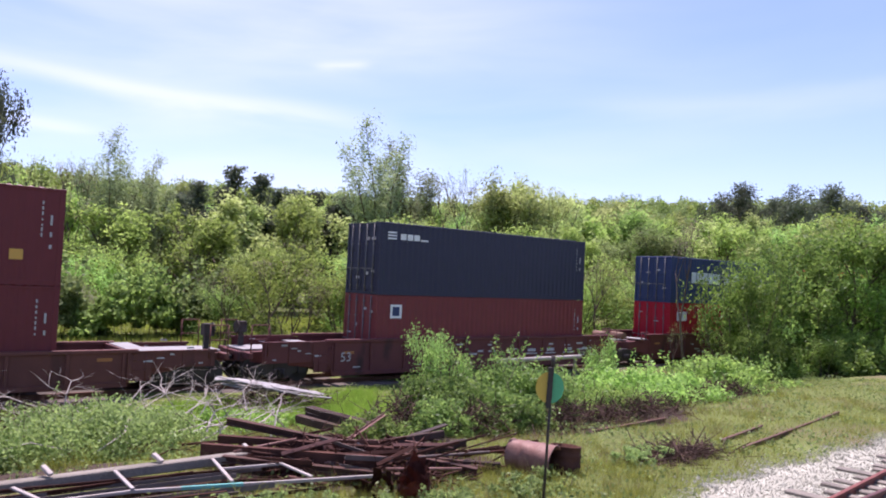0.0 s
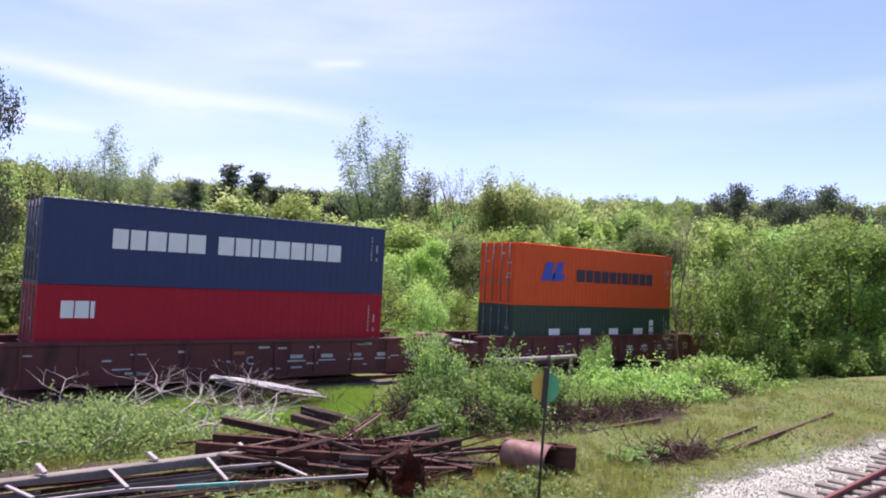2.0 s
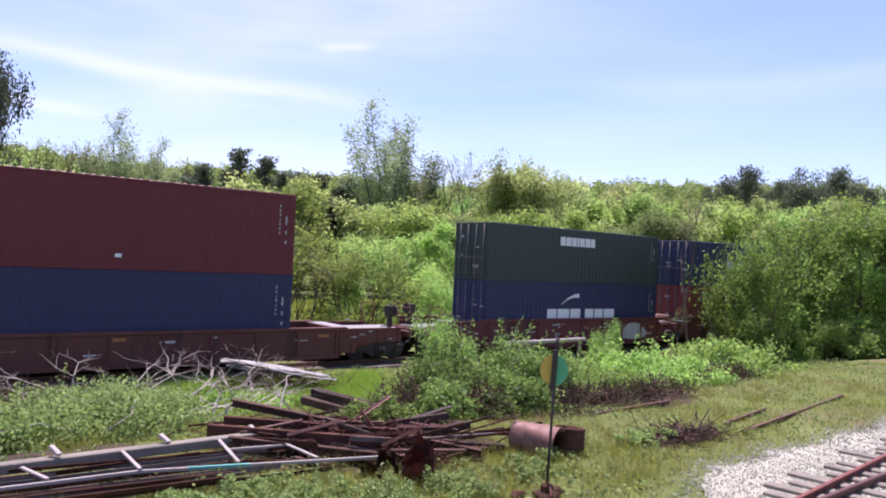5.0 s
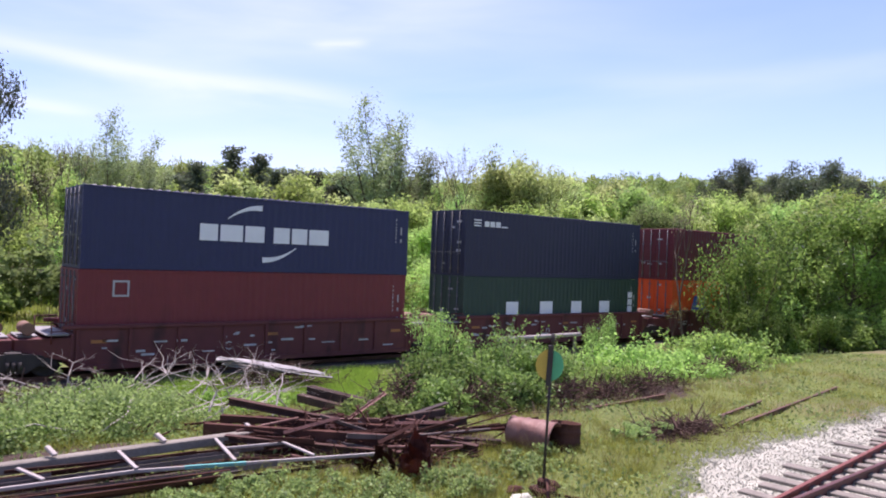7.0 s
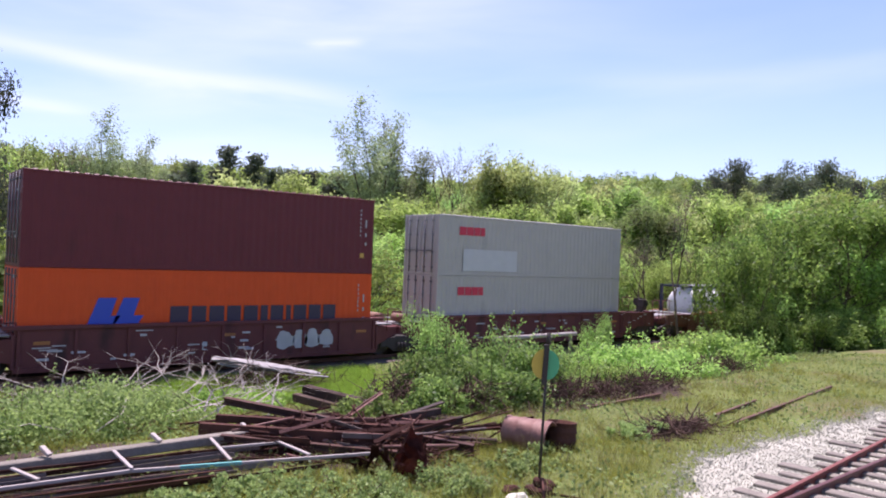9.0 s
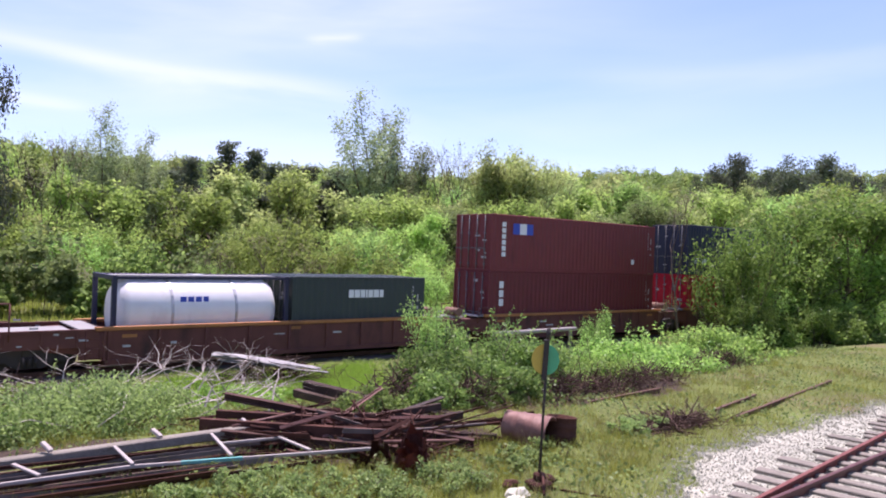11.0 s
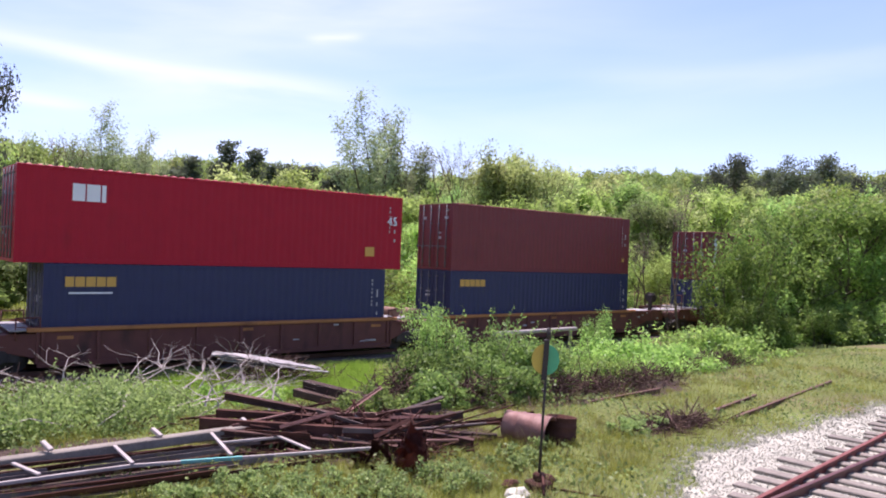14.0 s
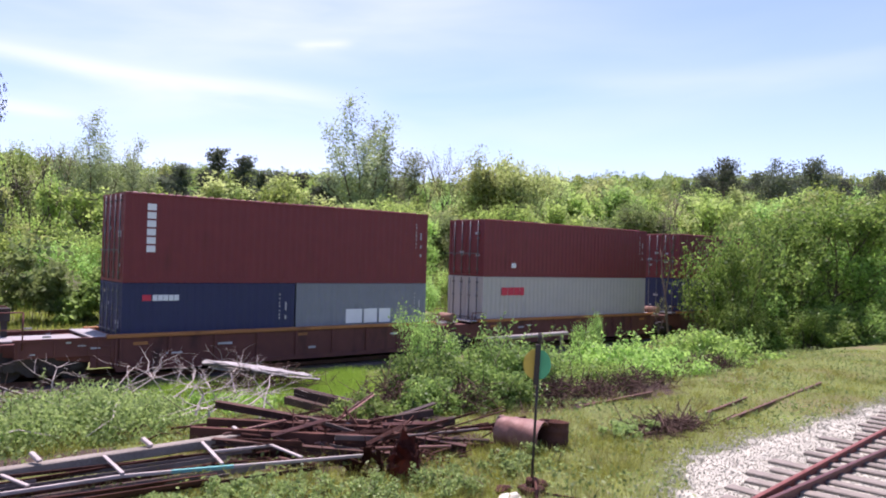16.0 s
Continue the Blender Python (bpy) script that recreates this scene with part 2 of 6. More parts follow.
def ground_mesh():
    def axis(lo, hi, fine_lo, fine_hi, step):
        out, a = [], fine_lo
        d, p = step, fine_lo
        while p > lo:
            d *= 1.25
            p -= d
            out.append(p)
        out = out[::-1]
        out += list(np.arange(fine_lo, fine_hi, step))
        d, p = step, fine_hi
        while p < hi:
            out.append(p)
            d *= 1.25
            p += d
        return np.array(out + [p])
    xs, ys = axis(-1800, 1800, -4, 40, 0.5), axis(-1800, 1800, 2, 32, 0.5)
    gx, gy = np.meshgrid(xs, ys)
    z = height(gx, gy)
    r = np.random.RandomState(3)
    near = (gx > -4) & (gx < 40) & (gy > 8.5) & (gy < 24)
    z = z + near * r.uniform(-0.025, 0.025, z.shape)
    verts = np.stack([gx, gy, z], -1).reshape(-1, 3)
    w, h = len(xs), len(ys)
    i = np.arange(w * h).reshape(h, w)
    quads = np.stack([i[:-1, :-1], i[:-1, 1:], i[1:, 1:], i[1:, :-1]], -1).reshape(-1, 4)
    me = bpy.data.meshes.new("ground")
    me.from_pydata(verts.tolist(), [], quads.tolist())
    me.polygons.foreach_set("use_smooth", np.ones(len(quads), bool))
    me.materials.append(None)
    return me


def ground_material():
    m = surface("grassy soil", (0.125, 0.15, 0.042), 0.95, var=0.35, scale=0.5, fine=14.0, bump=0.7, dirt=(0.17, 0.13, 0.08), amount=0.6, dirt_scale=0.45)
    # ground turns a darker green where the woods begin behind the field
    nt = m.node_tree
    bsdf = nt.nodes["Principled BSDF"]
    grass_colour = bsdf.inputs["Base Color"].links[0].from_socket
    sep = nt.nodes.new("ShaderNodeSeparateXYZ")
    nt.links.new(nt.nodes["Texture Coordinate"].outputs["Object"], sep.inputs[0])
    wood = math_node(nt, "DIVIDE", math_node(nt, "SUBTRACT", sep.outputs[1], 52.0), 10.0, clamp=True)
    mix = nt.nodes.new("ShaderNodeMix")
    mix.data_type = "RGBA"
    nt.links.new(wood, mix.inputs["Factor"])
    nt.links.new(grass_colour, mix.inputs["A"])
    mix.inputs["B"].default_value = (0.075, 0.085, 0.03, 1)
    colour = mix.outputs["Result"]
    # bare dark earth and rotten litter round the scrap and under the thicket
    ragged = nt.nodes.new("ShaderNodeTexNoise")
    ragged.inputs["Scale"].default_value, ragged.inputs["Detail"].default_value = 1.1, 5.0
    nt.links.new(nt.nodes["Texture Coordinate"].outputs["Object"], ragged.inputs["Vector"])
    for x, y, rx, ry in BARE_EARTH:
        dx = math_node(nt, "DIVIDE", math_node(nt, "SUBTRACT", sep.outputs[0], x), rx)
        dy = math_node(nt, "DIVIDE", math_node(nt, "SUBTRACT", sep.outputs[1], y), ry)
        far = math_node(nt, "SQRT", math_node(nt, "ADD", math_node(nt, "MULTIPLY", dx, dx), math_node(nt, "MULTIPLY", dy, dy)))
        far = math_node(nt, "MULTIPLY_ADD", math_node(nt, "SUBTRACT", ragged.outputs["Fac"], 0.5), 1.8, far)
        bare = math_node(nt, "MULTIPLY", math_node(nt, "SUBTRACT", 1.1, far, clamp=True), 4.0, clamp=True)
        mix = nt.nodes.new("ShaderNodeMix")
        mix.data_type = "RGBA"
        nt.links.new(bare, mix.inputs["Factor"])
        nt.links.new(colour, mix.inputs["A"])
        mix.inputs["B"].default_value = (0.062, 0.043, 0.033, 1)
        colour = mix.outputs["Result"]
    nt.links.new(colour, bsdf.inputs["Base Color"])
    return m


# x, y and half axes of the bare patches
BARE_EARTH = ((13.5, 8.9, 0.9, 0.45), (7.3, 11.4, 2.3, 1.6), (2.6, 11.3, 4.2, 0.8), (1.2, 13.4, 2.8, 0.7), (15.5, 12.0, 3.6, 0.8), (8.6, 14.2, 1.6, 1.5))


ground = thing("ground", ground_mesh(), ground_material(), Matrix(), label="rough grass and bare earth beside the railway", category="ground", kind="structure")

# ---- main line ----
LINE_Y = 25.6
BALLAST = surface("dusty grey ballast", (0.11, 0.09, 0.075), 0.95, var=0.4, scale=1.5, fine=22.0, bump=0.9, dirt=(0.08, 0.06, 0.05), amount=0.4)
RUSTY_RAIL = surface("brown rail steel", (0.12, 0.055, 0.035), 0.7, 0.3, var=0.3, scale=3)
TIE = surface("creosoted sleeper wood", (0.066, 0.044, 0.034), 0.85, var=0.35, scale=3, fine=30, bump=0.6, scatter=0.3)


def bed():
    bm = bmesh.new()
    profile = ((23.2, -0.4), (24.1, -0.16), (27.2, -0.16), (28.3, -0.5))
    xs = [-400 + 10 * i for i in range(101)]
    rows = [[bm.verts.new((x, y, z)) for y, z in profile] for x in xs]
    for a, b in zip(rows, rows[1:]):
        for i in range(3):
            bm.faces.new((a[i], b[i], b[i + 1], a[i + 1]))
    return bm


thing("ballast_bed", bed(), BALLAST, Matrix(), label="grey crushed stone bed under the main line", category="track ballast", kind="structure")


def rail_mesh(length):
    """A flat-bottomed rail along x, its head at z 0."""
    half = ((0.068, -0.172), (0.068, -0.16), (0.012, -0.14), (0.009, -0.05), (0.036, -0.04), (0.036, -0.006), (0.028, 0.0))
    outline = [(-y, z) for y, z in half] + [(y, z) for y, z in reversed(half)]
    bm = bmesh.new()
    a = [bm.verts.new((0, y, z)) for y, z in outline]
    b = [bm.verts.new((length, y, z)) for y, z in outline]
    for i in range(len(outline)):
        j = (i + 1) % len(outline)
        bm.faces.new((a[i], a[j], b[j], b[i]))
    bm.faces.new(a)
    bm.faces.new(b[::-1])
    return bm


for side in (-0.7535, 0.7535):
    thing("rail", rail_mesh(700), RUSTY_RAIL, pose(-250, LINE_Y + side, 0.0), label="brown steel rail of the main line", category="rail", group="main line rails", kind="structure")

# ---- train ----
MOVERS, WHEELS = [], []


def place(t):
    """How far the train has run by t seconds; it gathers a little speed."""
    return 15.588 * t + 0.02642 * t * t


def moving(ob, u, y, z):
    ob.matrix_basis = pose(u, y, z)
    MOVERS.append((ob, u, y, z))
    return ob


def side_sheet(length, z0, z1):
    """A pressed steel wall: trapezium waves along x, outer crests at y 0."""
    pts, x = [], 0.0
    while x < length - 0.27:
        pts += [(x, 0.0), (x + 0.072, 0.0), (x + 0.14, 0.018), (x + 0.21, 0.018)]
        x += 0.278
    pts.append((length, 0.0))
    bm = bmesh.new()
    lo = [bm.verts.new((a, b, z0)) for a, b in pts]
    hi = [bm.verts.new((a, b, z1)) for a, b in pts]
    for i in range(len(pts) - 1):
        bm.faces.new((lo[i], lo[i + 1], hi[i + 1], hi[i]))
    return bm


def bars(cells, depth=0.005):
    """Plain painted shapes on the wall that faces -y: cells of x, z, width, height."""
    bm = bmesh.new()
    for x, z, w, h in cells:
        box(bm, x, x + w, -depth, 0.002, z, z + h)
    return bm


def word(x, z, length, h, widths, gap=0.22):
    """A word as plain blocks, one for each character."""
    unit = length / (sum(widths) + gap * (len(widths) - 1))
    cells = []
    for w in widths:
        if w > 0:
            cells.append((x, z, w * unit, h))
        x += (abs(w) + gap) * unit
    return cells


def blades(strips):
    """Curved painted strokes: each a row of (x, z, half width)."""
    bm = bmesh.new()
    for row in strips:
        prev = None
        for x, z, w in row:
            cur = (bm.verts.new((x, -0.005, z - w)), bm.verts.new((x, -0.005, z + w)))
            if prev:
                bm.faces.new((prev[0], cur[0], cur[1], prev[1]))
            prev = cur
    return bm


def arc(x0, z0, x1, z1, rise, w0, w1, n=10):
    return [(x0 + (x1 - x0) * i / n, z0 + (z1 - z0) * i / n + rise * 4 * (i / n) * (1 - i / n), w0 + (w1 - w0) * i / n) for i in range(n + 1)]


def glyphs(text, size):
    curve = bpy.data.curves.new("lettering", "FONT")
    curve.body, curve.size, curve.extrude, curve.resolution_u = text, size, 0.003, 3
    ob = new("lettering", curve)
    me = bpy.data.meshes.new_from_object(ob.evaluated_get(bpy.context.evaluated_depsgraph_get()))
    bpy.data.objects.remove(ob)
    me.materials.clear()
    me.materials.append(None)
    return me


def lettered(text, size, parent, x, y, z, material=None, name="lettering"):
    return part(name, cached(("lettering", text, size), lambda: glyphs(text, size)), material or WHITE, parent, at=pose(x, y, z, 90, 0, 0))


def container(u, z, length, high, paint, label, decor=(), seed=0):
    """A steel box container; x 0 is its door end, y 0 the long wall towards the yard."""
    name = "shipping_container"
    c = holder(name, Matrix(), label=label, category="container", group="containers on the train")
    W = 2.438
    part("side_wall", cached(("side_wall", length, high), lambda: side_sheet(length - 0.3, 0.15, high - 0.08)), paint, c, at=pose(0.15, 0.012, 0))
    part("side_wall", cached(("side_wall", length, high), None), paint, c, at=pose(length - 0.15, W - 0.012, 0, 0, 0, 180))
    part("end_wall", cached(("end_wall", high), lambda: side_sheet(W - 0.24, 0.15, high - 0.1)), paint, c, at=pose(length - 0.012, 0.12, 0, 0, 0, 90))
    part("roof", cached(("roof", length, high), lambda: roof_sheet(length, high, W)), paint, c)
    for y in (0.0, W - 0.07):
        part("top_rail", cached(("top_rail", length, high, y), lambda: slab(0.16, length - 0.16, y, y + 0.07, high - 0.09, high - 0.006, 0.006)), paint, c)
        part("bottom_rail", cached(("bottom_rail", length, y), lambda: slab(0.16, length - 0.16, y, y + 0.07, 0.01, 0.16, 0.006)), paint, c)
    for x in (0.0, length - 0.16):
        for y in (0.0, W - 0.13):
            part("corner_post", cached(("corner_post", high), lambda: slab(0, 0.16, 0, 0.13, 0.1, high - 0.1, 0.008)), paint, c, at=pose(x, y, 0))
            for zz in (0.0, high - 0.118):
                part("corner_casting", cached(("corner_casting",), lambda: slab(-0.006, 0.172, -0.004, 0.158, 0, 0.118, 0.012)), paint, c, at=pose(x, min(y, W - 0.158), zz))
        part("cross_sill", cached(("cross_sill",), lambda: slab(0, 0.12, 0.13, W - 0.13, 0.01, 0.15, 0.006)), paint, c, at=pose(x if x == 0 else length - 0.12, 0, 0))
        part("cross_header", cached(("cross_header",), lambda: slab(0, 0.12, 0.13, W - 0.13, -0.12, -0.01, 0.006)), paint, c, at=pose(x if x == 0 else length - 0.12, 0, high))
    for y in (0.135, W / 2 + 0.004):
        leaf = part("door", cached(("door", high), lambda: door_leaf(high)), paint, c, at=pose(0.02, y, 0))
        for k in (0.27, 0.8):
            part("lock_rod", cached(("lock_rod", high), lambda: lock_rod(high)), LOCK_STEEL, leaf, "dull galvanised lock rod", at=pose(-0.045, k, 0))
    rnd = random.Random(seed)
    marks = [(length - 0.62, high * (0.5 + 0.055 * k), 0.045, high * rnd.uniform(0.018, 0.04)) for k in range(7)]
    marks += [(length - 0.38, high * 0.62, 0.06, 0.3), (length - 0.38, high * 0.5, 0.06, 0.14)]
    if rnd.random() < 0.6:
        marks.append((length - 0.38, high * 0.38, 0.07, 0.12))
    for cell in marks:
        part("marking", bars([cell]), DULL_WHITE, c, "white painted number bar")
    for k in range(5):
        y0, z0 = rnd.choice((0.3, 0.75, 1.4, 1.85)), high * rnd.uniform(0.15, 0.88)
        part("door_marking", slab(-0.006, 0.004, y0, y0 + rnd.uniform(0.12, 0.34), z0, z0 + rnd.uniform(0.05, 0.13)), DULL_WHITE, c, "white painted bar on the doors")
    for nm, shape, mat_, lb in decor:
        for piece in shape if isinstance(shape, list) else [shape]:
            part(nm, bars([piece]) if isinstance(shape, list) else piece, mat_, c, lb)
    return moving(c, u, LINE_Y - W / 2, z)


def roof_sheet(length, high, W):
    """A flat sheet with pressed ridges across it."""
    bm = bmesh.new()
    box(bm, 0.12, length - 0.12, 0.03, W - 0.03, high - 0.05, high - 0.02)
    n = int((length - 0.5) / 0.28)
    for k in range(n):
        x = 0.25 + 0.28 * k
        v = box(bm, x, x + 0.15, 0.004, W - 0.004, high - 0.021, high + 0.022)
        for c in v[4:]:
            c.co.x += 0.03 if c.co.x < x + 0.07 else -0.03
            c.co.y += 0.045 if c.co.y < 1 else -0.045
    return bm


def door_leaf(high):
    bm = bmesh.new()
    box(bm, 0, 0.03, 0, 1.07, 0.16, high - 0.12)
    for k in range(4):
        z = 0.3 + (high - 0.9) / 4 * k
        box(bm, -0.02, 0.002, 0.06, 1.01, z, z + (high - 0.9) / 4 - 0.12)
    return bevelled(bm, 0.006)


def lock_rod(high):
    bm = bmesh.new()
    tube(bm, (0, 0, 0.1), (0, 0, high - 0.06), 0.021, seg=8)
    for z in (0.3, 0.95, high - 0.9, high - 0.3):
        box(bm, -0.02, 0.04, -0.06, 0.06, z, z + 0.06)
    box(bm, -0.03, 0.0, 0, 0.42, 1.02, 1.06)
    return bm


def tank_container(u, z):
    c = holder("tank_container", Matrix(), label="white tank container in a dark blue steel frame", category="tank container", group="containers on the train")
    L, H, W = 6.06, 2.59, 2.438
    bm = bmesh.new()
    rows, seg = [], 28
    for x, r in ((0.22, 0.3), (0.28, 0.72), (0.42, 0.98), (0.65, 1.1), (L - 0.65, 1.1), (L - 0.42, 0.98), (L - 0.28, 0.72), (L - 0.22, 0.3)):
        rows.append([bm.verts.new((x, W / 2 + r * math.cos(6.28318 * i / seg), 1.35 + r * math.sin(6.28318 * i / seg))) for i in range(seg)])
    for a, b in zip(rows, rows[1:]):
        for i in range(seg):
            bm.faces.new((a[i], b[i], b[(i + 1) % seg], a[(i + 1) % seg])).smooth = True
    bm.faces.new(rows[0][::-1])
    bm.faces.new(rows[-1])
    part("tank_shell", bm, TANK, c, "white painted cylindrical tank")
    for x in (0.0, L - 0.15):
        for y in (0.0, W - 0.15):
            part("corner_post", slab(x, x + 0.15, y, y + 0.15, 0, H, 0.01), NAVY, c, "dark blue frame post")
        for zz in (0.02, H - 0.16):
            part("end_beam", slab(x + 0.01, x + 0.14, 0.15, W - 0.15, zz, zz + 0.14, 0.008), NAVY, c, "dark blue frame beam")
        for y0, y1 in ((0.15, 0.75), (W - 0.15, W - 0.75)):
            part("brace", rod((x + 0.07, y0, 0.7), (x + 0.07, y1, 0.15), 0.05), NAVY, c, "dark blue brace")
    for y in (0.02, W - 0.12):
        for zz in (0.03, H - 0.13):
            part("side_rail", slab(0.15, L - 0.15, y, y + 0.1, zz, zz + 0.1, 0.008), NAVY, c, "dark blue side rail")
    part("walkway", slab(0.2, L - 0.2, 0.75, 1.6, H - 0.06, H - 0.03), DECK, c, "pale walkway along the top")
    part("manhole", rod((L / 2, W / 2, H - 0.2), (L / 2, W / 2, H + 0.0), 0.28, seg=16), STEEL, c)
    for k in (1.9, 4.1):
        part("band", band_ring(k, W), STEEL, c, "steel band round the tank")
    part("lettering_bar", bars([(2.2, 1.62, 0.2, 0.26), (2.46, 1.62, 0.2, 0.26), (2.72, 1.62, 0.2, 0.26), (2.98, 1.62, 0.18, 0.26), (2.2, 1.2, 0.9, 0.1), (2.2, 1.02, 0.6, 0.1)]), LOGO_BLUE, c, "blue painted bars", at=pose(0, 0.19, 0))
    return moving(c, u, LINE_Y - W / 2, z)


def band_ring(x, W):
    bm = bmesh.new()
    a = [[bm.verts.new((x + dx, W / 2 + r * math.cos(6.28318 * i / 24), 1.35 + r * math.sin(6.28318 * i / 24))) for i in range(24)] for dx, r in ((0, 1.1), (0, 1.115), (0.09, 1.115), (0.09, 1.1))]
    for p, q in zip(a, a[1:]):
        for i in range(24):
            bm.faces.new((p[i], q[i], q[(i + 1) % 24], p[(i + 1) % 24]))
    return bm


# ---- railcars ----
RUST_TAN = surface("tan rusty tank", (0.22, 0.12, 0.075), 0.75, var=0.3, dirt=(0.15, 0.07, 0.04), amount=0.5)


def wheelset_mesh():
    bm = bmesh.new()
    tube(bm, (0, -0.9, 0), (0, 0.9, 0), 0.08, seg=10)
    for s in (-1, 1):
        tube(bm, (0, s * 0.69, 0), (0, s * 0.72, 0), 0.485, seg=24)
        tube(bm, (0, s * 0.72, 0), (0, s * 0.82, 0), 0.457, seg=24)
        for k in range(6):
            a = k * 1.0472
            box(bm, 0.2 * math.cos(a) - 0.03, 0.2 * math.cos(a) + 0.03, s * 0.83 - 0.012, s * 0.83 + 0.012, 0.2 * math.sin(a) - 0.03, 0.2 * math.sin(a) + 0.03)
    return bm


def bogie_side():
    bm = bmesh.new()
    pts = ((-1.15, 0.52), (-1.15, 0.36), (-0.65, 0.36), (-0.35, 0.16), (0.35, 0.16), (0.65, 0.36), (1.15, 0.36), (1.15, 0.52), (0.75, 0.66), (0.32, 0.72), (-0.32, 0.72), (-0.75, 0.66))
    a = [bm.verts.new((x, -0.09, z)) for x, z in pts]
    b = [bm.verts.new((x, 0.09, z)) for x, z in pts]
    n = len(pts)
    for i in range(n):
        bm.faces.new((a[i], a[(i + 1) % n], b[(i + 1) % n], b[i]))
    bm.faces.new(a[::-1])
    bm.faces.new(b)
    for k in (-0.16, 0.0, 0.16):
        tube(bm, (k, -0.13, 0.22), (k, -0.13, 0.5), 0.06, seg=8)
    for k in (-0.89, 0.89):
        box(bm, k - 0.14, k + 0.14, -0.14, 0.1, 0.34, 0.6)
    return bm


def bogie(car, x):
    b = part("bogie", cached(("bolster",), lambda: slab(-0.22, 0.22, -1.1, 1.1, 0.4, 0.78, 0.03)), BOGIE, car, "grimy cast steel bogie", at=pose(x, 0, 0))
    for s in (-1, 1):
        part("side_frame", cached(("side_frame",), bogie_side), BOGIE, b, at=pose(0, s * 1.0, 0, 0, 0, 0 if s < 0 else 180))
    for k in (-0.89, 0.89):
        w = part("wheelset", cached(("wheelset",), wheelset_mesh), BOGIE, b, at=pose(k, 0, 0.457))
        WHEELS.append((w, k))
    return b


def well_side(L, top):
    bm = bmesh.new()
    box(bm, 0, L, -0.02, 0.02, 0.3, top)
    box(bm, 0, L, -0.07, 0.05, 0.2, 0.34)
    return bm


def end_frame(n):
    """Tapered shear plates from the side of the well to the middle of the bogie."""
    bm = bmesh.new()
    v = [bm.verts.new(p) for p in ((0, -1.42, 0.45), (0, -1.42, 1.2), (0, 1.42, 1.2), (0, 1.42, 0.45), (-n, -0.75, 0.78), (-n, -0.75, 1.12), (-n, 0.75, 1.12), (-n, 0.75, 0.78))]
    for f in ((0, 1, 5, 4), (1, 2, 6, 5), (2, 3, 7, 6), (3, 0, 4, 7), (4, 5, 6, 7), (0, 3, 2, 1)):
        bm.faces.new([v[i] for i in f])
    return bevelled(bm, 0.02)


def end_platform(car, x, turn, n, coupled, paint, sill, top):
    """One end of a well unit; n is the way from the well to the bogie, or past it to the coupler."""
    base = pose(x, 0, 0, 0, 0, turn)
    def p(name, bm, m_, lb="", off=None):
        return part(name, bm, m_, car, lb, at=base @ off if off is not None else base)
    p("end_frame", cached(("end_frame", n), lambda: end_frame(n)), paint)
    p("bulkhead", cached(("bulkhead",), lambda: slab(-0.06, 0.02, -1.44, 1.44, 0.3, 1.3, 0.01)), paint)
    p("walkway", cached(("walkway",), lambda: slab(-0.75, -0.1, -1.35, 1.35, 1.26, 1.31, 0.01)), DECK, "pale steel walkway plate")
    if coupled:
        p("deck", cached(("deck", n), lambda: slab(-n + 0.1, -0.8, -0.7, 0.7, 1.16, 1.21, 0.01)), DECK, "pale worn deck plate")
        p("draft_sill", cached(("draft_sill", n), lambda: slab(-n, -1.2, -0.28, 0.28, 0.72, 1.0, 0.02)), paint)
        p("coupler", cached(("coupler", n), lambda: coupler_mesh(n)), BOGIE, "rusty coupler")
        p("end_beam", cached(("end_beam", n), lambda: slab(-n + 0.05, -n + 0.2, -1.4, 1.4, 0.92, 1.14, 0.02)), paint)
        for y in (-1.36, 1.36):
            p("end_side", cached(("end_side", n, y, top), lambda: end_side(n, y, top)), paint, "tall side plate over the bogie")
            for k in range(6):
                w, h, z = 0.14 + 0.09 * (k % 3), 0.035 + 0.02 * (k % 2), 0.84 + 0.1 * ((k * 5) % 6)
                sx = -n + 0.95 + 0.32 * k
                p("marking", cached(("end_mark", n, y, k), lambda: slab(sx, sx + w, y - 0.026, y + 0.026, z, z + h)), DULL_WHITE, "faded white painted bar")
        for y in (-1.38, 1.38):
            p("grab_iron", cached(("grab_iron", n, y), lambda: grab(n, y)), paint)
            p("ladder", cached(("ladder", y), lambda: ladder_mesh(y)), paint)
        p("hand_brake", cached(("hand_brake", n), lambda: brake_stand(n)), BOGIE, "dark hand brake stand with a wheel")
        p("air_hose", cached(("air_hose", n), lambda: hose(n)), BLACK, "black rubber air hose")
    else:
        p("deck", cached(("art_deck", n), lambda: slab(-n + 0.08, -0.8, -0.6, 0.6, 1.16, 1.21, 0.01)), DECK, "pale worn deck plate")
        p("air_reservoir", cached(("air_reservoir", n), lambda: rod((-n + 0.35, -0.75, 1.42), (-n + 0.35, 0.1, 1.42), 0.19, seg=14)), RUST_TAN, "tan rusty air tank")
        for y in (-1.3, 1.3):
            p("grab_iron", cached(("grab_low", y), lambda: grab(0.7, y, 0.55)), paint)


def end_side(n, y, top):
    """The side of the car carried on above the bogie, with a lip along its top and a stepped foot."""
    bm = bmesh.new()
    box(bm, -n + 0.55, -0.02, y - 0.02, y + 0.02, 0.74, top - 0.02)
    box(bm, -0.75, -0.02, y - 0.018, y + 0.018, 0.36, 0.74)
    box(bm, -n + 0.5, -0.3, y - 0.06, y + 0.06, top - 0.02, top + 0.06)
    for k in range(3):
        x = -n + 0.62 + 0.95 * k
        box(bm, x, x + 0.07, y - 0.05, y + 0.05, 0.74, top - 0.02)
    return bm


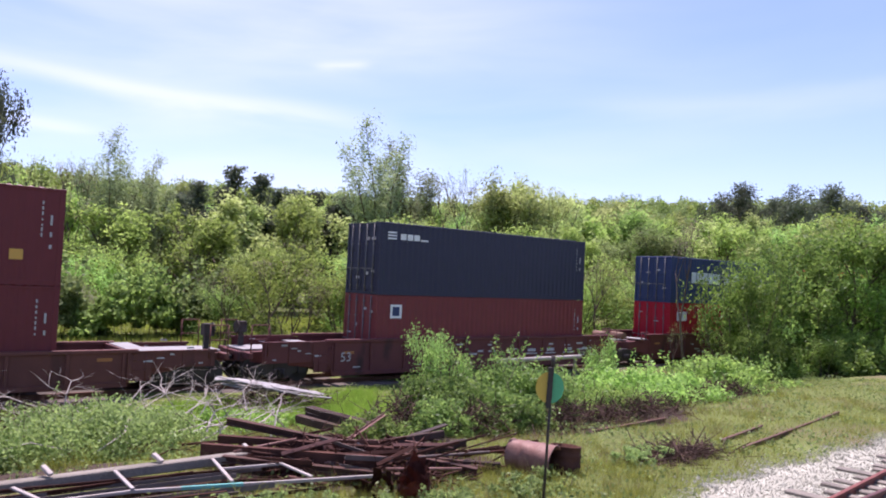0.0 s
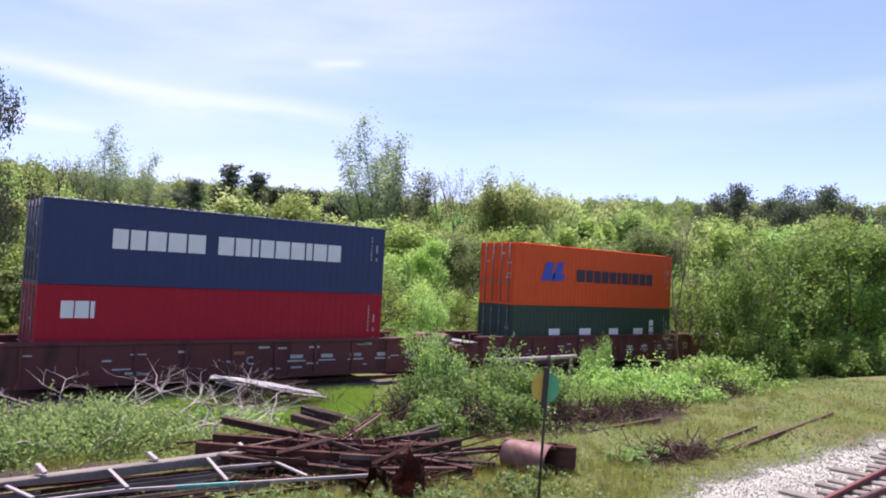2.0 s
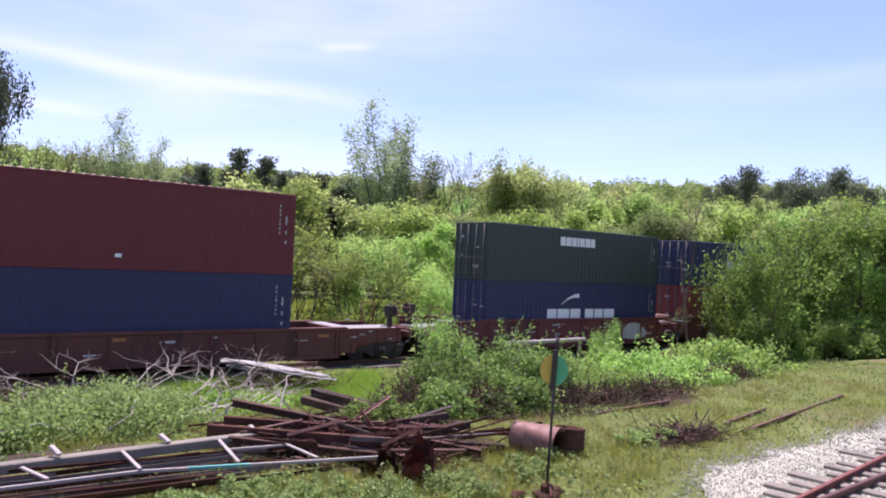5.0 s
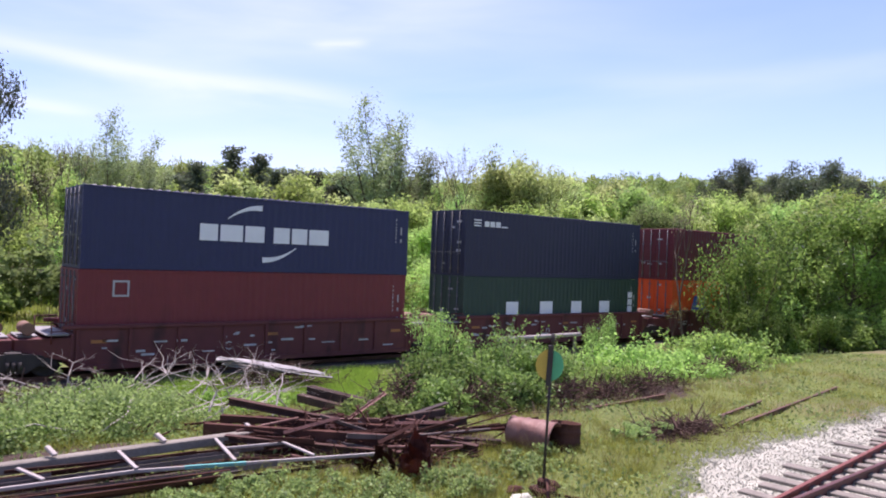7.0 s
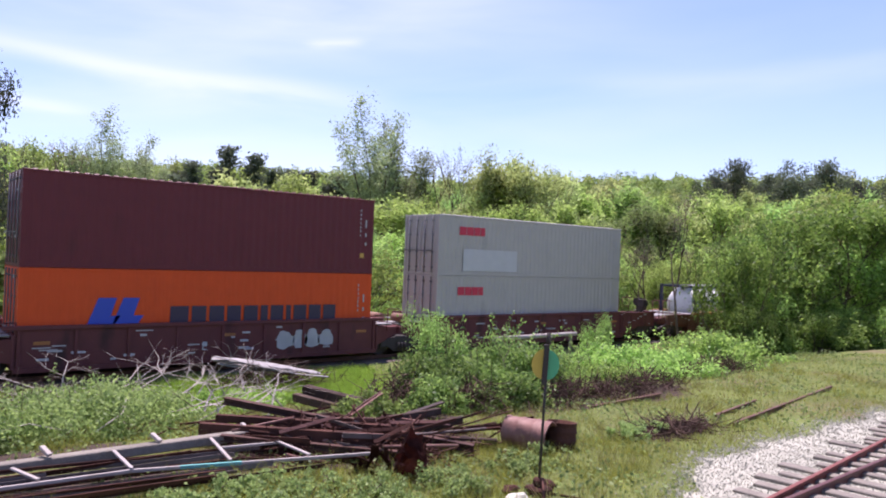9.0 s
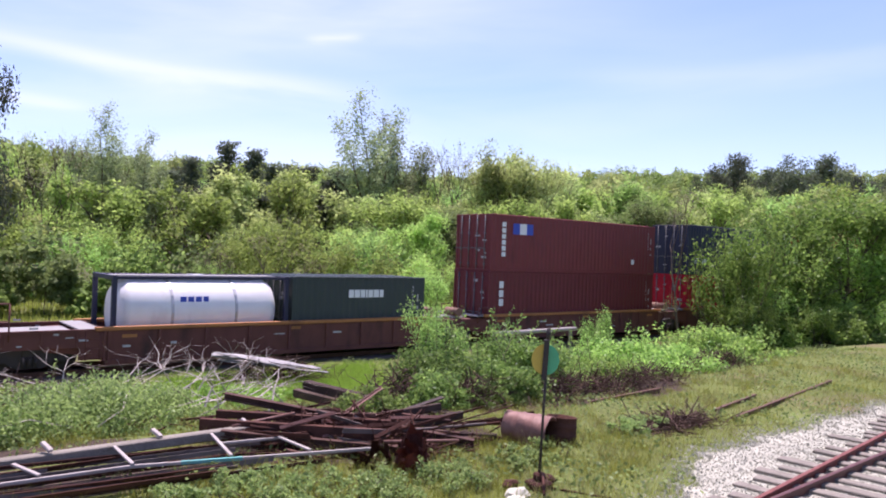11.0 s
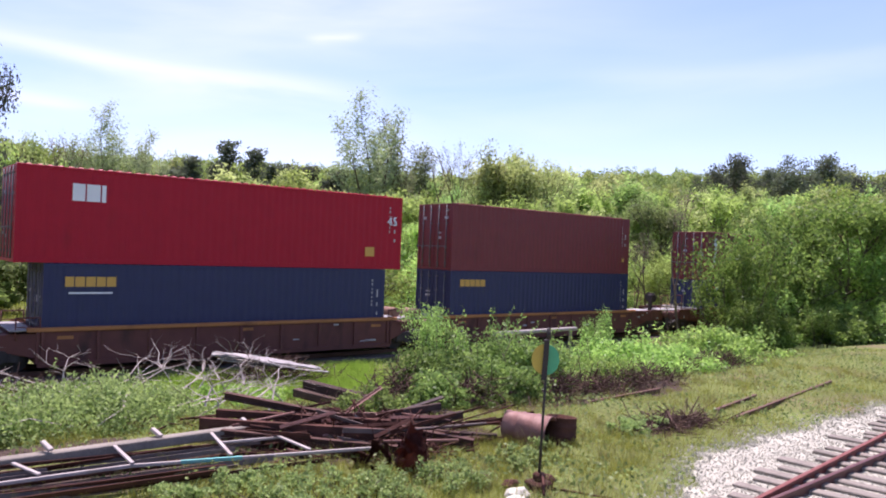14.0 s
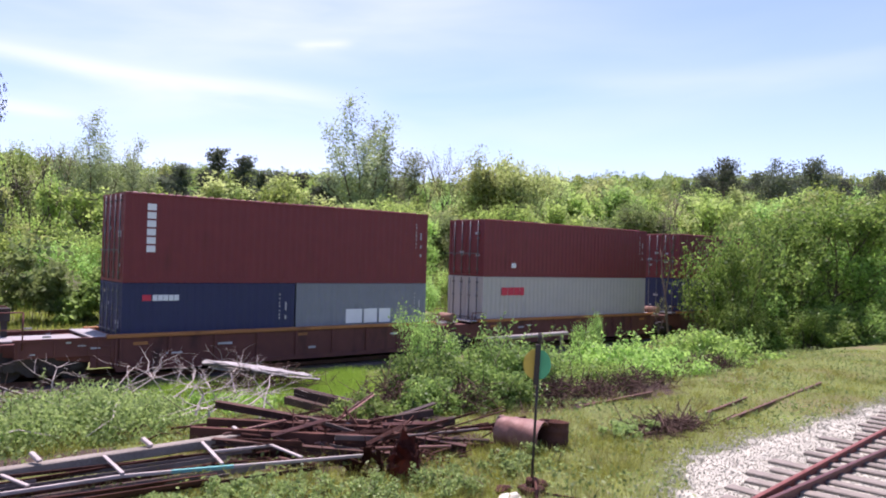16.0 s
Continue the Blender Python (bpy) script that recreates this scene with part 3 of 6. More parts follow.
def coupler_mesh(n):
    bm = bmesh.new()
    box(bm, -n - 0.35, -n + 0.1, -0.07, 0.07, 0.8, 0.94)
    box(bm, -n - 0.5, -n - 0.3, -0.17, 0.12, 0.74, 1.0)
    return bevelled(bm, 0.02)


def grab(n, y, h=1.0):
    bm = bmesh.new()
    z0 = 1.1
    for x in (-n + 0.12, -n + 0.75):
        tube(bm, (x, y, z0 - 0.1), (x, y, z0 + h), 0.022, seg=6)
    tube(bm, (-n + 0.12, y, z0 + h), (-n + 0.75, y, z0 + h), 0.022, seg=6)
    tube(bm, (-n + 0.12, y, z0 + h * 0.5), (-n + 0.75, y, z0 + h * 0.5), 0.018, seg=6)
    return bm


def ladder_mesh(y):
    bm = bmesh.new()
    for x in (-0.55, -0.15):
        tube(bm, (x, y, 0.35), (x, y, 1.25), 0.02, seg=6)
    for z in (0.4, 0.7, 1.0):
        tube(bm, (-0.55, y, z), (-0.15, y, z), 0.016, seg=6)
    return bm


def brake_stand(n):
    bm = bmesh.new()
    box(bm, -n + 0.5, -n + 0.66, 0.5, 0.66, 1.1, 1.95)
    box(bm, -n + 0.42, -n + 0.72, 0.4, 0.76, 1.7, 2.1)
    tube(bm, (-n + 0.36, 0.58, 1.9), (-n + 0.42, 0.58, 1.9), 0.24, seg=14)
    return bm


def hose(n):
    bm = bmesh.new()
    pts = [(-n + 0.1, -0.35, 0.85), (-n - 0.1, -0.36, 0.62), (-n - 0.3, -0.3, 0.46), (-n - 0.5, -0.2, 0.42)]
    for a, b in zip(pts, pts[1:]):
        tube(bm, a, b, 0.03, seg=8)
    return bm


def rounded(x, z, w, h):
    """A flat painted patch with an uneven round outline."""
    bm = bmesh.new()
    pts = []
    for i in range(18):
        a = 6.28318 * i / 18
        k = 1 + 0.12 * math.sin(3 * a + x) + 0.06 * math.sin(7 * a)
        pts.append(bm.verts.new((x + w / 2 + w / 2 * k * math.cos(a), 0, z + h / 2 + h / 2 * k * math.sin(a))))
    bm.faces.new(pts)
    return bm


def well_car(u, L, paint, sill, left, right, label, marks=(), seed=0, scrawl=(), top=1.24):
    """A well unit. u: where its well begins; left, right: (reach of the end, coupled, carries the bogie)."""
    car = holder("well_car", Matrix(), label=label, category="well car", group="well cars of the train")
    for s in (-1, 1):
        turn = 0 if s < 0 else 180
        part("side_plate", cached(("side_plate", L, top), lambda: well_side(L, top)), paint, car, at=pose(0 if s < 0 else L, s * 1.36, 0, 0, 0, turn))
        part("top_chord", cached(("top_chord", L, top), lambda: slab(-0.3, L + 0.3, -0.09, 0.08, top, top + 0.12, 0.015)), sill, car, "worn sill along the top", at=pose(0 if s < 0 else L, s * 1.36, 0, 0, 0, turn))
        n = int(L / 1.5)
        for k in range(n + 1):
            part("rib", cached(("rib", top), lambda: slab(-0.05, 0.05, -0.075, -0.018, 0.34, top, 0.008)), paint, car, at=pose(0.12 + (L - 0.24) * k / n, s * 1.36, 0, 0, 0, turn))
    for k in range(5):
        part("floor_beam", cached(("floor_beam",), lambda: slab(-0.12, 0.12, -1.3, 1.3, 0.2, 0.35, 0.01)), paint, car, at=pose(0.3 + (L - 0.6) * k / 4, 0, 0))
    for (n, coupled, carries), x, turn in ((left, 0.0, 0), (right, L, 180)):
        end_platform(car, x, turn, n, coupled, paint, sill, top)
        if carries:
            reach = n if not coupled else 2.0
            bogie(car, x - reach if turn == 0 else x + reach)
    rnd = random.Random(seed)
    cells = []
    for k in range(22 if paint is CAR_RED else 4):
        cells.append((rnd.uniform(0.4, L - 1.0), rnd.uniform(0.45, top - 0.12), rnd.uniform(0.12, 0.55), rnd.uniform(0.03, 0.08)))
    if paint is CAR_RED and L > 15:
        # a word of four painted blocks, each underlined
        for k in range(4):
            cells += [(10.2 + 1.25 * k, 0.74, 0.72, 0.055), (10.3 + 1.25 * k, 0.86, 0.5, 0.13)]
    for cell in cells:
        part("marking", bars([cell]), DULL_WHITE, car, "faded white painted bar", at=pose(0, -1.384, 0))
    for x, z, w, h in scrawl:
        part("graffiti", rounded(x, z, w, h), DULL_WHITE, car, "pale spray-painted patch", at=pose(0, -1.386, 0))
    for x, y0 in ((0.5, 1.0), (L * 0.5, 1.05), (L - 0.9, 1.0)):
        part("reflector", bars([(x, y0, 0.45, 0.1)]), SILL_YELLOW, car, "yellow reflective strip", at=pose(0, -1.384, 0))
    for text, size, x, z in marks:
        lettered(text, size, car, x, -1.39 if 0 <= x <= L else -1.30, z, DULL_WHITE)
    return moving(car, u, LINE_Y, 0.0)


SCRAWLS = {0: ((9.2, 0.4, 2.1, 0.85),), 3: ((8.2, 0.5, 0.7, 0.65), (8.85, 0.55, 0.6, 0.62), (9.35, 0.5, 0.6, 0.7), (9.9, 0.55, 0.65, 0.6))}


def build_train():
    B53 = "oxide red steel well car for long containers, coupled in a train"
    B40 = "oxide red steel well car carrying stacked containers"
    YEL = "rust brown well car with an ochre top sill"
    art, art0, end = (1.65, False, True), (1.65, False, False), (3.35, True, True)
    well_car(-9.3, 16.2, CAR_BROWN, CAR_BROWN, end, end, "rust brown steel well car for long containers", seed=1)
    well_car(14.2, 16.2, CAR_RED, CAR_RED, end, art, B53, (("53", 0.5, 0.35, 0.72),), 2, top=1.44)
    well_car(33.65, 16.2, CAR_RED, CAR_RED, art0, art, B53, (("53", 0.5, 15.4, 0.72), ("C", 0.4, 8.6, 0.7)), 3, top=1.44)
    well_car(53.1, 16.2, CAR_RED, CAR_RED, art0, end, B53, (("53", 0.5, 15.4, 0.72), ("A", 0.4, 8.6, 0.7)), 4, top=1.44)
    well_car(76.7, 16.2, CAR_BROWN, CAR_BROWN, end, end, "rust brown steel well car for long containers", seed=5)
    for i, u in enumerate((100.3, 115.7, 131.0, 146.3, 161.75)):
        well_car(u, 12.45, CAR_RED, CAR_RED, end if i == 0 else (1.45, False, False), end if i == 4 else (1.45, False, True), B40, (("BCDEA"[i], 0.4, 4.3 + 0.4 * i, 0.62),), 6 + i, SCRAWLS.get(i, ()), 1.44)
    for i, u in enumerate((181.0, 197.0, 212.4, 227.9, 243.45)):
        well_car(u, 12.5, CAR_BROWN, SILL_YELLOW, end if i == 0 else (1.55, False, False), end if i == 4 else (1.55, False, True), YEL, (), 12 + i)
    for i, u in enumerate((263.15, 278.65, 294.1, 309.5)):
        well_car(u, 12.5, CAR_BROWN, SILL_YELLOW, end if i == 0 else (1.55, False, False), (1.55, False, True), YEL, (), 20 + i)

    HC, LO, L40, L20, Z0 = 2.896, 2.591, 12.192, 6.058, 0.36
    up = Z0 + HC

    def small_logo(x, z, white=WHITE):
        return [("emblem", [(x, z, 0.42, 0.06), (x, z + 0.12, 0.42, 0.06), (x, z + 0.24, 0.42, 0.06)], white, "small striped emblem"),
                ("lettering_bar", word(x + 0.62, z, 0.95, 0.24, (1, 1, 1)) + [(x + 1.62, z, 0.4, 0.06)], white, "white painted word as blocks")]

    def cma(x, z, k=1.0):
        return [("lettering_bar", word(x, z, 4.52 * k, 0.56 * k, (1, 1.3, 1.15, -0.3, 1, 1, 1.3), 0.14), WHITE, "white painted block"),
                ("swoosh", blades([arc(x + 0.95 * k, z + 0.77 * k, x + 2.2 * k, z + 1.2 * k, 0.13 * k, 0.02 * k, 0.1 * k)]), WHITE, "curved white stroke"),
                ("swoosh", blades([arc(x + 2.27 * k, z - 0.6 * k, x + 3.57 * k, z - 0.14 * k, -0.13 * k, 0.1 * k, 0.02 * k)]), WHITE, "curved white stroke")]

    def kite(x, z, k=1.0):
        bm = bmesh.new()
        for dx, w in ((0.0, 0.55), (0.75, 0.5)):
            pts = ((dx + 0.35, 0.95), (dx + 0.35 + w, 0.95), (dx + 0.18 + w, 0.38), (dx + 0.7 + w * 0.6, 0.38), (dx + 0.5 + w * 0.6, 0.08), (dx, 0.0))
            bm.faces.new([bm.verts.new((x + a * k, -0.005, z + b * k)) for a, b in pts])
        return [("emblem", bm, LOGO_BLUE, "blue angular emblem")]

    def hapag(x, z):
        return kite(x - 2.55, z - 0.05, 0.98) + [("lettering_bar", (word(x, z, 6.2, 0.6, (1.1, 0.9, 0.95, 0.9, 0.95, 0.5, 0.9, 0.35, 0.95, 0.9, 0.95), 0.2)), LOGO_DARK, "dark painted blocks")]

    def uasc(z, xs, panel):
        return [("lettering_bar", [(x, z, w, 0.58) for x, w in zip(xs, (0.75, 0.85, 0.75, 0.78))], WHITE, "white painted block"),
                ("data_panel", [(panel, z + 0.36 * i, 0.36, 0.3) for i in range(3)], WHITE, "white data panel")]

    def oocl(z, patch=True):
        out = [("lettering_bar", word(1.15, z, 1.47, 0.36, (1, 1, 0.9, 0.7), 0.08), LOGO_RED, "red painted block")]
        return out + ([("patch", [(1.4, z - 1.55, 3.25, 0.95)], GREY_PATCH, "paler repainted patch")] if patch else [])

    def seaco(x, z, mat_):
        return [("lettering_bar", (word(x, z, 1.45, 0.3, (0.9, 1, 1, 0.95, 1), 0.12)), mat_, "painted word as blocks")]

    def upright(x, z, n, gap=0.27, mat_=WHITE, s=0.24):
        return [("lettering_bar", [(x, z - gap * i, s, gap * 0.78) for i in range(n)], mat_, "column of white painted blocks")]

    def cai(x, z, mat_=WHITE):
        return [("lettering_bar", (word(x, z, 0.95, 0.52, (1, 1.1, 0.35), 0.12)), mat_, "white painted blocks")]

    # stack by stack, from the head of what is seen
    container(-7.3, Z0, L40, HC, MAROON, "maroon corrugated steel container, lower of a stack", seed=1)
    container(-7.3, up, L40, HC, MAROON, "maroon corrugated steel container on top of another", [("sticker", [(10.8, 0.75, 0.35, 0.3)], LOGO_GOLD, "small yellow sticker")], 2)
    container(16.2, Z0, L40, HC, BROWN_RED, "brown red container with a white placard", [("placard", [(0.65, 1.98, 0.55, 0.55)], WHITE, "white placard"), ("placard_picture", bars([(0.75, 2.08, 0.34, 0.36)], 0.008), MID_BLUE, "pale blue picture")], 3)
    container(16.2, up, L40, HC, NAVY, "navy blue container with a small white emblem", small_logo(0.37, 2.24), 4)
    container(35.7, Z0, L40, HC, RED, "bright red container with white blocks", cai(0.66, 1.9), 5)
    container(35.7, up, L40, LO, MID_BLUE, "mid blue container with large white lettering", [("lettering_bar", (word(2.0, 1.17, 2.95, 0.62, (0.8, 0.8, 1, 1, 1), 0.12) + word(5.4, 1.17, 4.8, 0.62, (1, 1, 0.45, 0.95, 1, 1, 0.45, 1, 1), 0.12)), WHITE, "large white painted blocks")], 6)
    container(55.2, Z0, L40, LO, GREEN, "green container with four white letters as blocks", uasc(0.93, (2.4, 4.6, 6.9, 8.95), 10.3), 7)
    container(55.2, Z0 + LO, L40, HC, ORANGE, "orange container with a blue emblem", hapag(4.25, 1.22), 8)
    container(78.73, Z0, L40, HC, BLUE, "blue container with a small white emblem", small_logo(0.22, 2.18), 9)
    container(78.73, up, L40, HC, MAROON, "maroon corrugated steel container on top of another", [("sticker", [(6.1, 0.4, 0.2, 0.12)], WHITE, "small white sticker")], 10)
    container(100.4, Z0, L40, HC, BLUE, "blue container with two curved white strokes", cma(3.8, 1.08), 11)
    container(100.4, up, L40, LO, DARK_GREEN, "dark green container with white blocks", [("lettering_bar", (word(4.5, 1.78, 2.5, 0.42, (1, 1.1, 0.9, 0.4, 0.95, 1.1, 0.8), 0.15)), WHITE, "white painted blocks")], 12)
    container(115.8, Z0, L40, HC, BROWN_RED, "brown red container with a small white emblem", [("emblem", [(1.0, 2.05, 0.5, 0.06), (1.0, 2.1, 0.06, 0.4), (1.44, 2.1, 0.06, 0.4), (1.0, 2.5, 0.5, 0.06)], DULL_WHITE, "small white square emblem")], 13)
    container(115.84, up, L40, LO, BLUE, "blue container with large white lettering and strokes", cma(3.63, 1.04), 14)
    container(131.09, Z0, L40, HC, GREEN, "green container with four white letters as blocks", uasc(1.2, (2.56, 4.75, 6.93, 9.05), 11.33), 15)
    container(131.09, up, L40, HC, NAVY, "navy blue container with a small white emblem", small_logo(0.46, 2.2), 16)
    container(146.38, Z0, L40, HC, ORANGE, "orange container with a blue emblem", hapag(4.4, 1.12), 17)
    container(146.38, up, L40, HC, MAROON, "maroon corrugated steel container on top of another", [("sticker", [(11.6, 0.62, 0.18, 0.18)], LOGO_GOLD, "small yellow sticker")], 18)
    container(161.86, Z0, L40, HC, GREY, "grey container with small red blocks", oocl(2.05, False), 19)
    container(161.86, up, L40, LO, GREY, "grey container with small red blocks", oocl(1.76), 20)
    tank_container(181.2, Z0)
    container(187.4, Z0, L20, LO, DARK_GREEN, "short dark green container with white blocks", [("lettering_bar", (word(2.4, 1.8, 1.6, 0.3, (1, 1.1, 0.9, 0.4, 0.95, 1.1, 0.8), 0.15)), WHITE, "white painted blocks")], 21)
    container(197.05, Z0, L40, HC, MAROON, "dark maroon container with an upright white word", upright(0.66, 2.15, 3, 0.4, WHITE, 0.26), 22)
    container(197.11, up, L40, LO, BROWN_RED, "brown red container with a blue and white plate", upright(0.66, 2.04, 6) + [("emblem", [(1.35, 1.72, 1.3, 0.5)], LOGO_BLUE, "blue plate"), ("emblem_field", bars([(1.78, 1.72, 0.44, 0.5)], 0.008), WHITE, "white square on the plate"), ("sticker", [(10.15, 0.5, 0.25, 0.25)], WHITE, "white sticker")], 23)
    container(212.53, Z0, L40, HC, RED, "bright red container with white blocks", [("lettering_bar", ([(4.2, 0.98, 0.95, 0.82), (3.85, 1.7, 0.2, 0.1), (5.3, 1.7, 0.2, 0.1)] + word(6.05, 1.0, 2.6, 0.56, (0.9, 0.45, 1.1, 0.95), 0.15)), WHITE, "white painted blocks")], 24)
    wing = blades([arc(5.1, 1.58, 7.28, 2.34, 0.05, 0.02, 0.03), arc(5.4, 1.66, 7.2, 2.12, -0.06, 0.015, 0.07), arc(5.7, 1.63, 7.0, 1.92, -0.08, 0.015, 0.06), arc(5.9, 1.6, 6.8, 1.77, -0.05, 0.015, 0.05)])
    container(212.53, up, L40, HC, NAVY, "navy blue container with a white wing emblem", small_logo(0.72, 0.68) + [("emblem", wing, WHITE, "white wing emblem"), ("lettering_bar", (word(4.4, 1.12, 3.5, 0.38, (0.9, 0.9, 0.9, -0.4, 0.8, 0.9, 0.95, 0.4, 0.85, 0.8, 0.4, 0.85, 0.85), 0.14) + word(4.72, 0.86, 2.9, 0.18, (1, -0.4, 1.2, 0.9, 1, 1, 1, 1, 1, 1, 0.5, 0.9, 1), 0.25) + [(10.3, 2.4, 1.55, 0.2), (10.3, 2.12, 0.55, 0.14), (9.75, 0.64, 1.9, 0.12)]), WHITE, "white painted blocks")], 25)
    container(228.0, Z0, L40, HC, BLUE, "blue container with a gold word as blocks", seaco(0.59, 2.2, LOGO_GOLD) + [("underline", [(0.7, 1.98, 1.25, 0.05)], WHITE, "thin white line")], 26)
    c = container(227.2, up, 13.716, HC, RED, "long bright red container with white blocks", cai(1.5, 1.9) + [("sticker", [(12.0, 0.5, 0.42, 0.36)], LOGO_GOLD, "yellow sticker")], 27)
    lettered("45", 0.5, c, 13.0, -0.006, 1.75)
    container(243.58, Z0, L40, HC, BLUE, "blue container with a gold word as blocks", seaco(0.54, 2.22, LOGO_GOLD), 28)
    container(243.58, up, L40, HC, BROWN_RED, "maroon corrugated steel container on top of another", [("sticker", [(11.6, 0.62, 0.18, 0.18)], LOGO_GOLD, "small yellow sticker")], 29)
    container(263.31, Z0, L20, LO, BLUE, "short blue container with a white word as blocks", [("lettering_bar", word(0.95, 2.02, 0.85, 0.19, (0.9, 1, 1, 0.95, 1), 0.12), WHITE, "white painted block"), ("prefix", [(0.62, 2.02, 0.28, 0.19)], LOGO_RED, "red painted block")], 30)
    container(263.31 + 6.13, Z0, L20, LO, GREY_BLUE, "short grey blue container with white blocks", [("lettering_bar", (word(2.15, 1.05, 2.1, 0.55, (1.2, 1, 0.9), 0.15)), WHITE, "white painted blocks")], 31)
    container(263.31, Z0 + LO, L40, HC, BROWN_RED, "brown red container with an upright white word", upright(0.7, 2.35, 6, 0.27, WHITE, 0.28), 32)
    container(278.76, Z0, L40, HC, GREY, "grey container with small red blocks", oocl(2.05, False), 33)
    container(278.76, up, L40, LO, BROWN_RED, "brown red container with a small white sticker", [("sticker", [(1.75, 0.42, 0.3, 0.22)], WHITE, "white sticker")], 34)
    container(294.2, Z0, L40, HC, BLUE, "blue corrugated steel container, lower of a stack", seed=35)
    container(294.2, up, L40, LO, BROWN_RED, "brown red corrugated container on top of another", seed=36)
    container(309.6, Z0, L40, HC, NAVY, "navy blue corrugated container, lower of a stack", seed=37)
    container(309.6, up, L40, HC, MAROON, "maroon corrugated steel container on top of another", seed=38)


build_train()


def motions():
    """The train runs along its line, each wheelset turns as it rolls."""
    for ob, u, y, z in MOVERS:
        walk(ob, [(k / 2, pose(u - place(k / 2) + 0.297 * (k % 2), y, z)) for k in range(33)])
    for w, k in WHEELS:
        walk(w, [(i / 30, pose(k, 0, 0.457, 0, -math.degrees(place(i / 30) / 0.457), 0)) for i in range(481)])

# ---- plants ----


def leaves_at(rng, centres, size, corners=4, up=0.5):
    """Loose pointed leaves, one at each centre, turned at random but rather facing the sky."""
    n = len(centres)
    face = rng.normal(size=(n, 3)) * 0.6 + np.array((0, 0, up))
    face /= np.linalg.norm(face, axis=1)[:, None]
    a = np.cross(face, rng.normal(size=(n, 3)))
    a /= np.linalg.norm(a, axis=1)[:, None]
    b = np.cross(face, a)
    s = (size * rng.uniform(0.55, 1.4, n))[:, None]
    tip, wide = a * s * 0.62, b * s * 0.34
    if corners == 3:
        v = np.stack([centres - tip * 0.8 - wide, centres + tip * 1.1, centres - tip * 0.6 + wide], 1)
    else:
        v = np.stack([centres - tip, centres + wide, centres + tip, centres - wide], 1)
    return v.reshape(-1, 3)


def limbs_mesh(name, segs, sides=5):
    bm = bmesh.new()
    ends = {}
    for p, q, r0, r1 in segs:
        rings = tube(bm, p, q, r0, r1, (sides if r0 > 0.06 else 4) if r0 > 0.03 else 3, cap=False)
        root = tuple(round(c, 4) for c in p)
        if root in ends:
            bm.edges.new((ends[root], rings[0][0]))
        ends[tuple(round(c, 4) for c in q)] = rings[1][0]
    return as_mesh(name, bm)


def branching(rng, base, way, length, r, depth, segs, tips, spread=0.6, lift=0.15, split=(2, 4), shrink=0.68):
    """Grow a limb in two bends and split it."""
    p = Vector(base)
    d = Vector(way).normalized()
    for k in range(2):
        d2 = (d + Vector(rng.normal(size=3)) * 0.16 + Vector((0, 0, lift * 0.4))).normalized()
        q = p + d2 * (length / 2)
        segs.append((p.copy(), q.copy(), r * (1 - 0.2 * k), r * (0.8 - 0.2 * k)))
        p, d = q, d2
        if depth <= 1:
            tips.append((p.copy(), length))
    if depth == 0:
        return
    for k in range(rng.randint(split[0], split[1] + 1)):
        turn = Vector(rng.normal(size=3))
        d3 = (d + turn.normalized() * spread + Vector((0, 0, lift))).normalized()
        branching(rng, p, d3, length * shrink * rng.uniform(0.8, 1.15), r * 0.55, depth - 1, segs, tips, spread, lift, split, shrink)


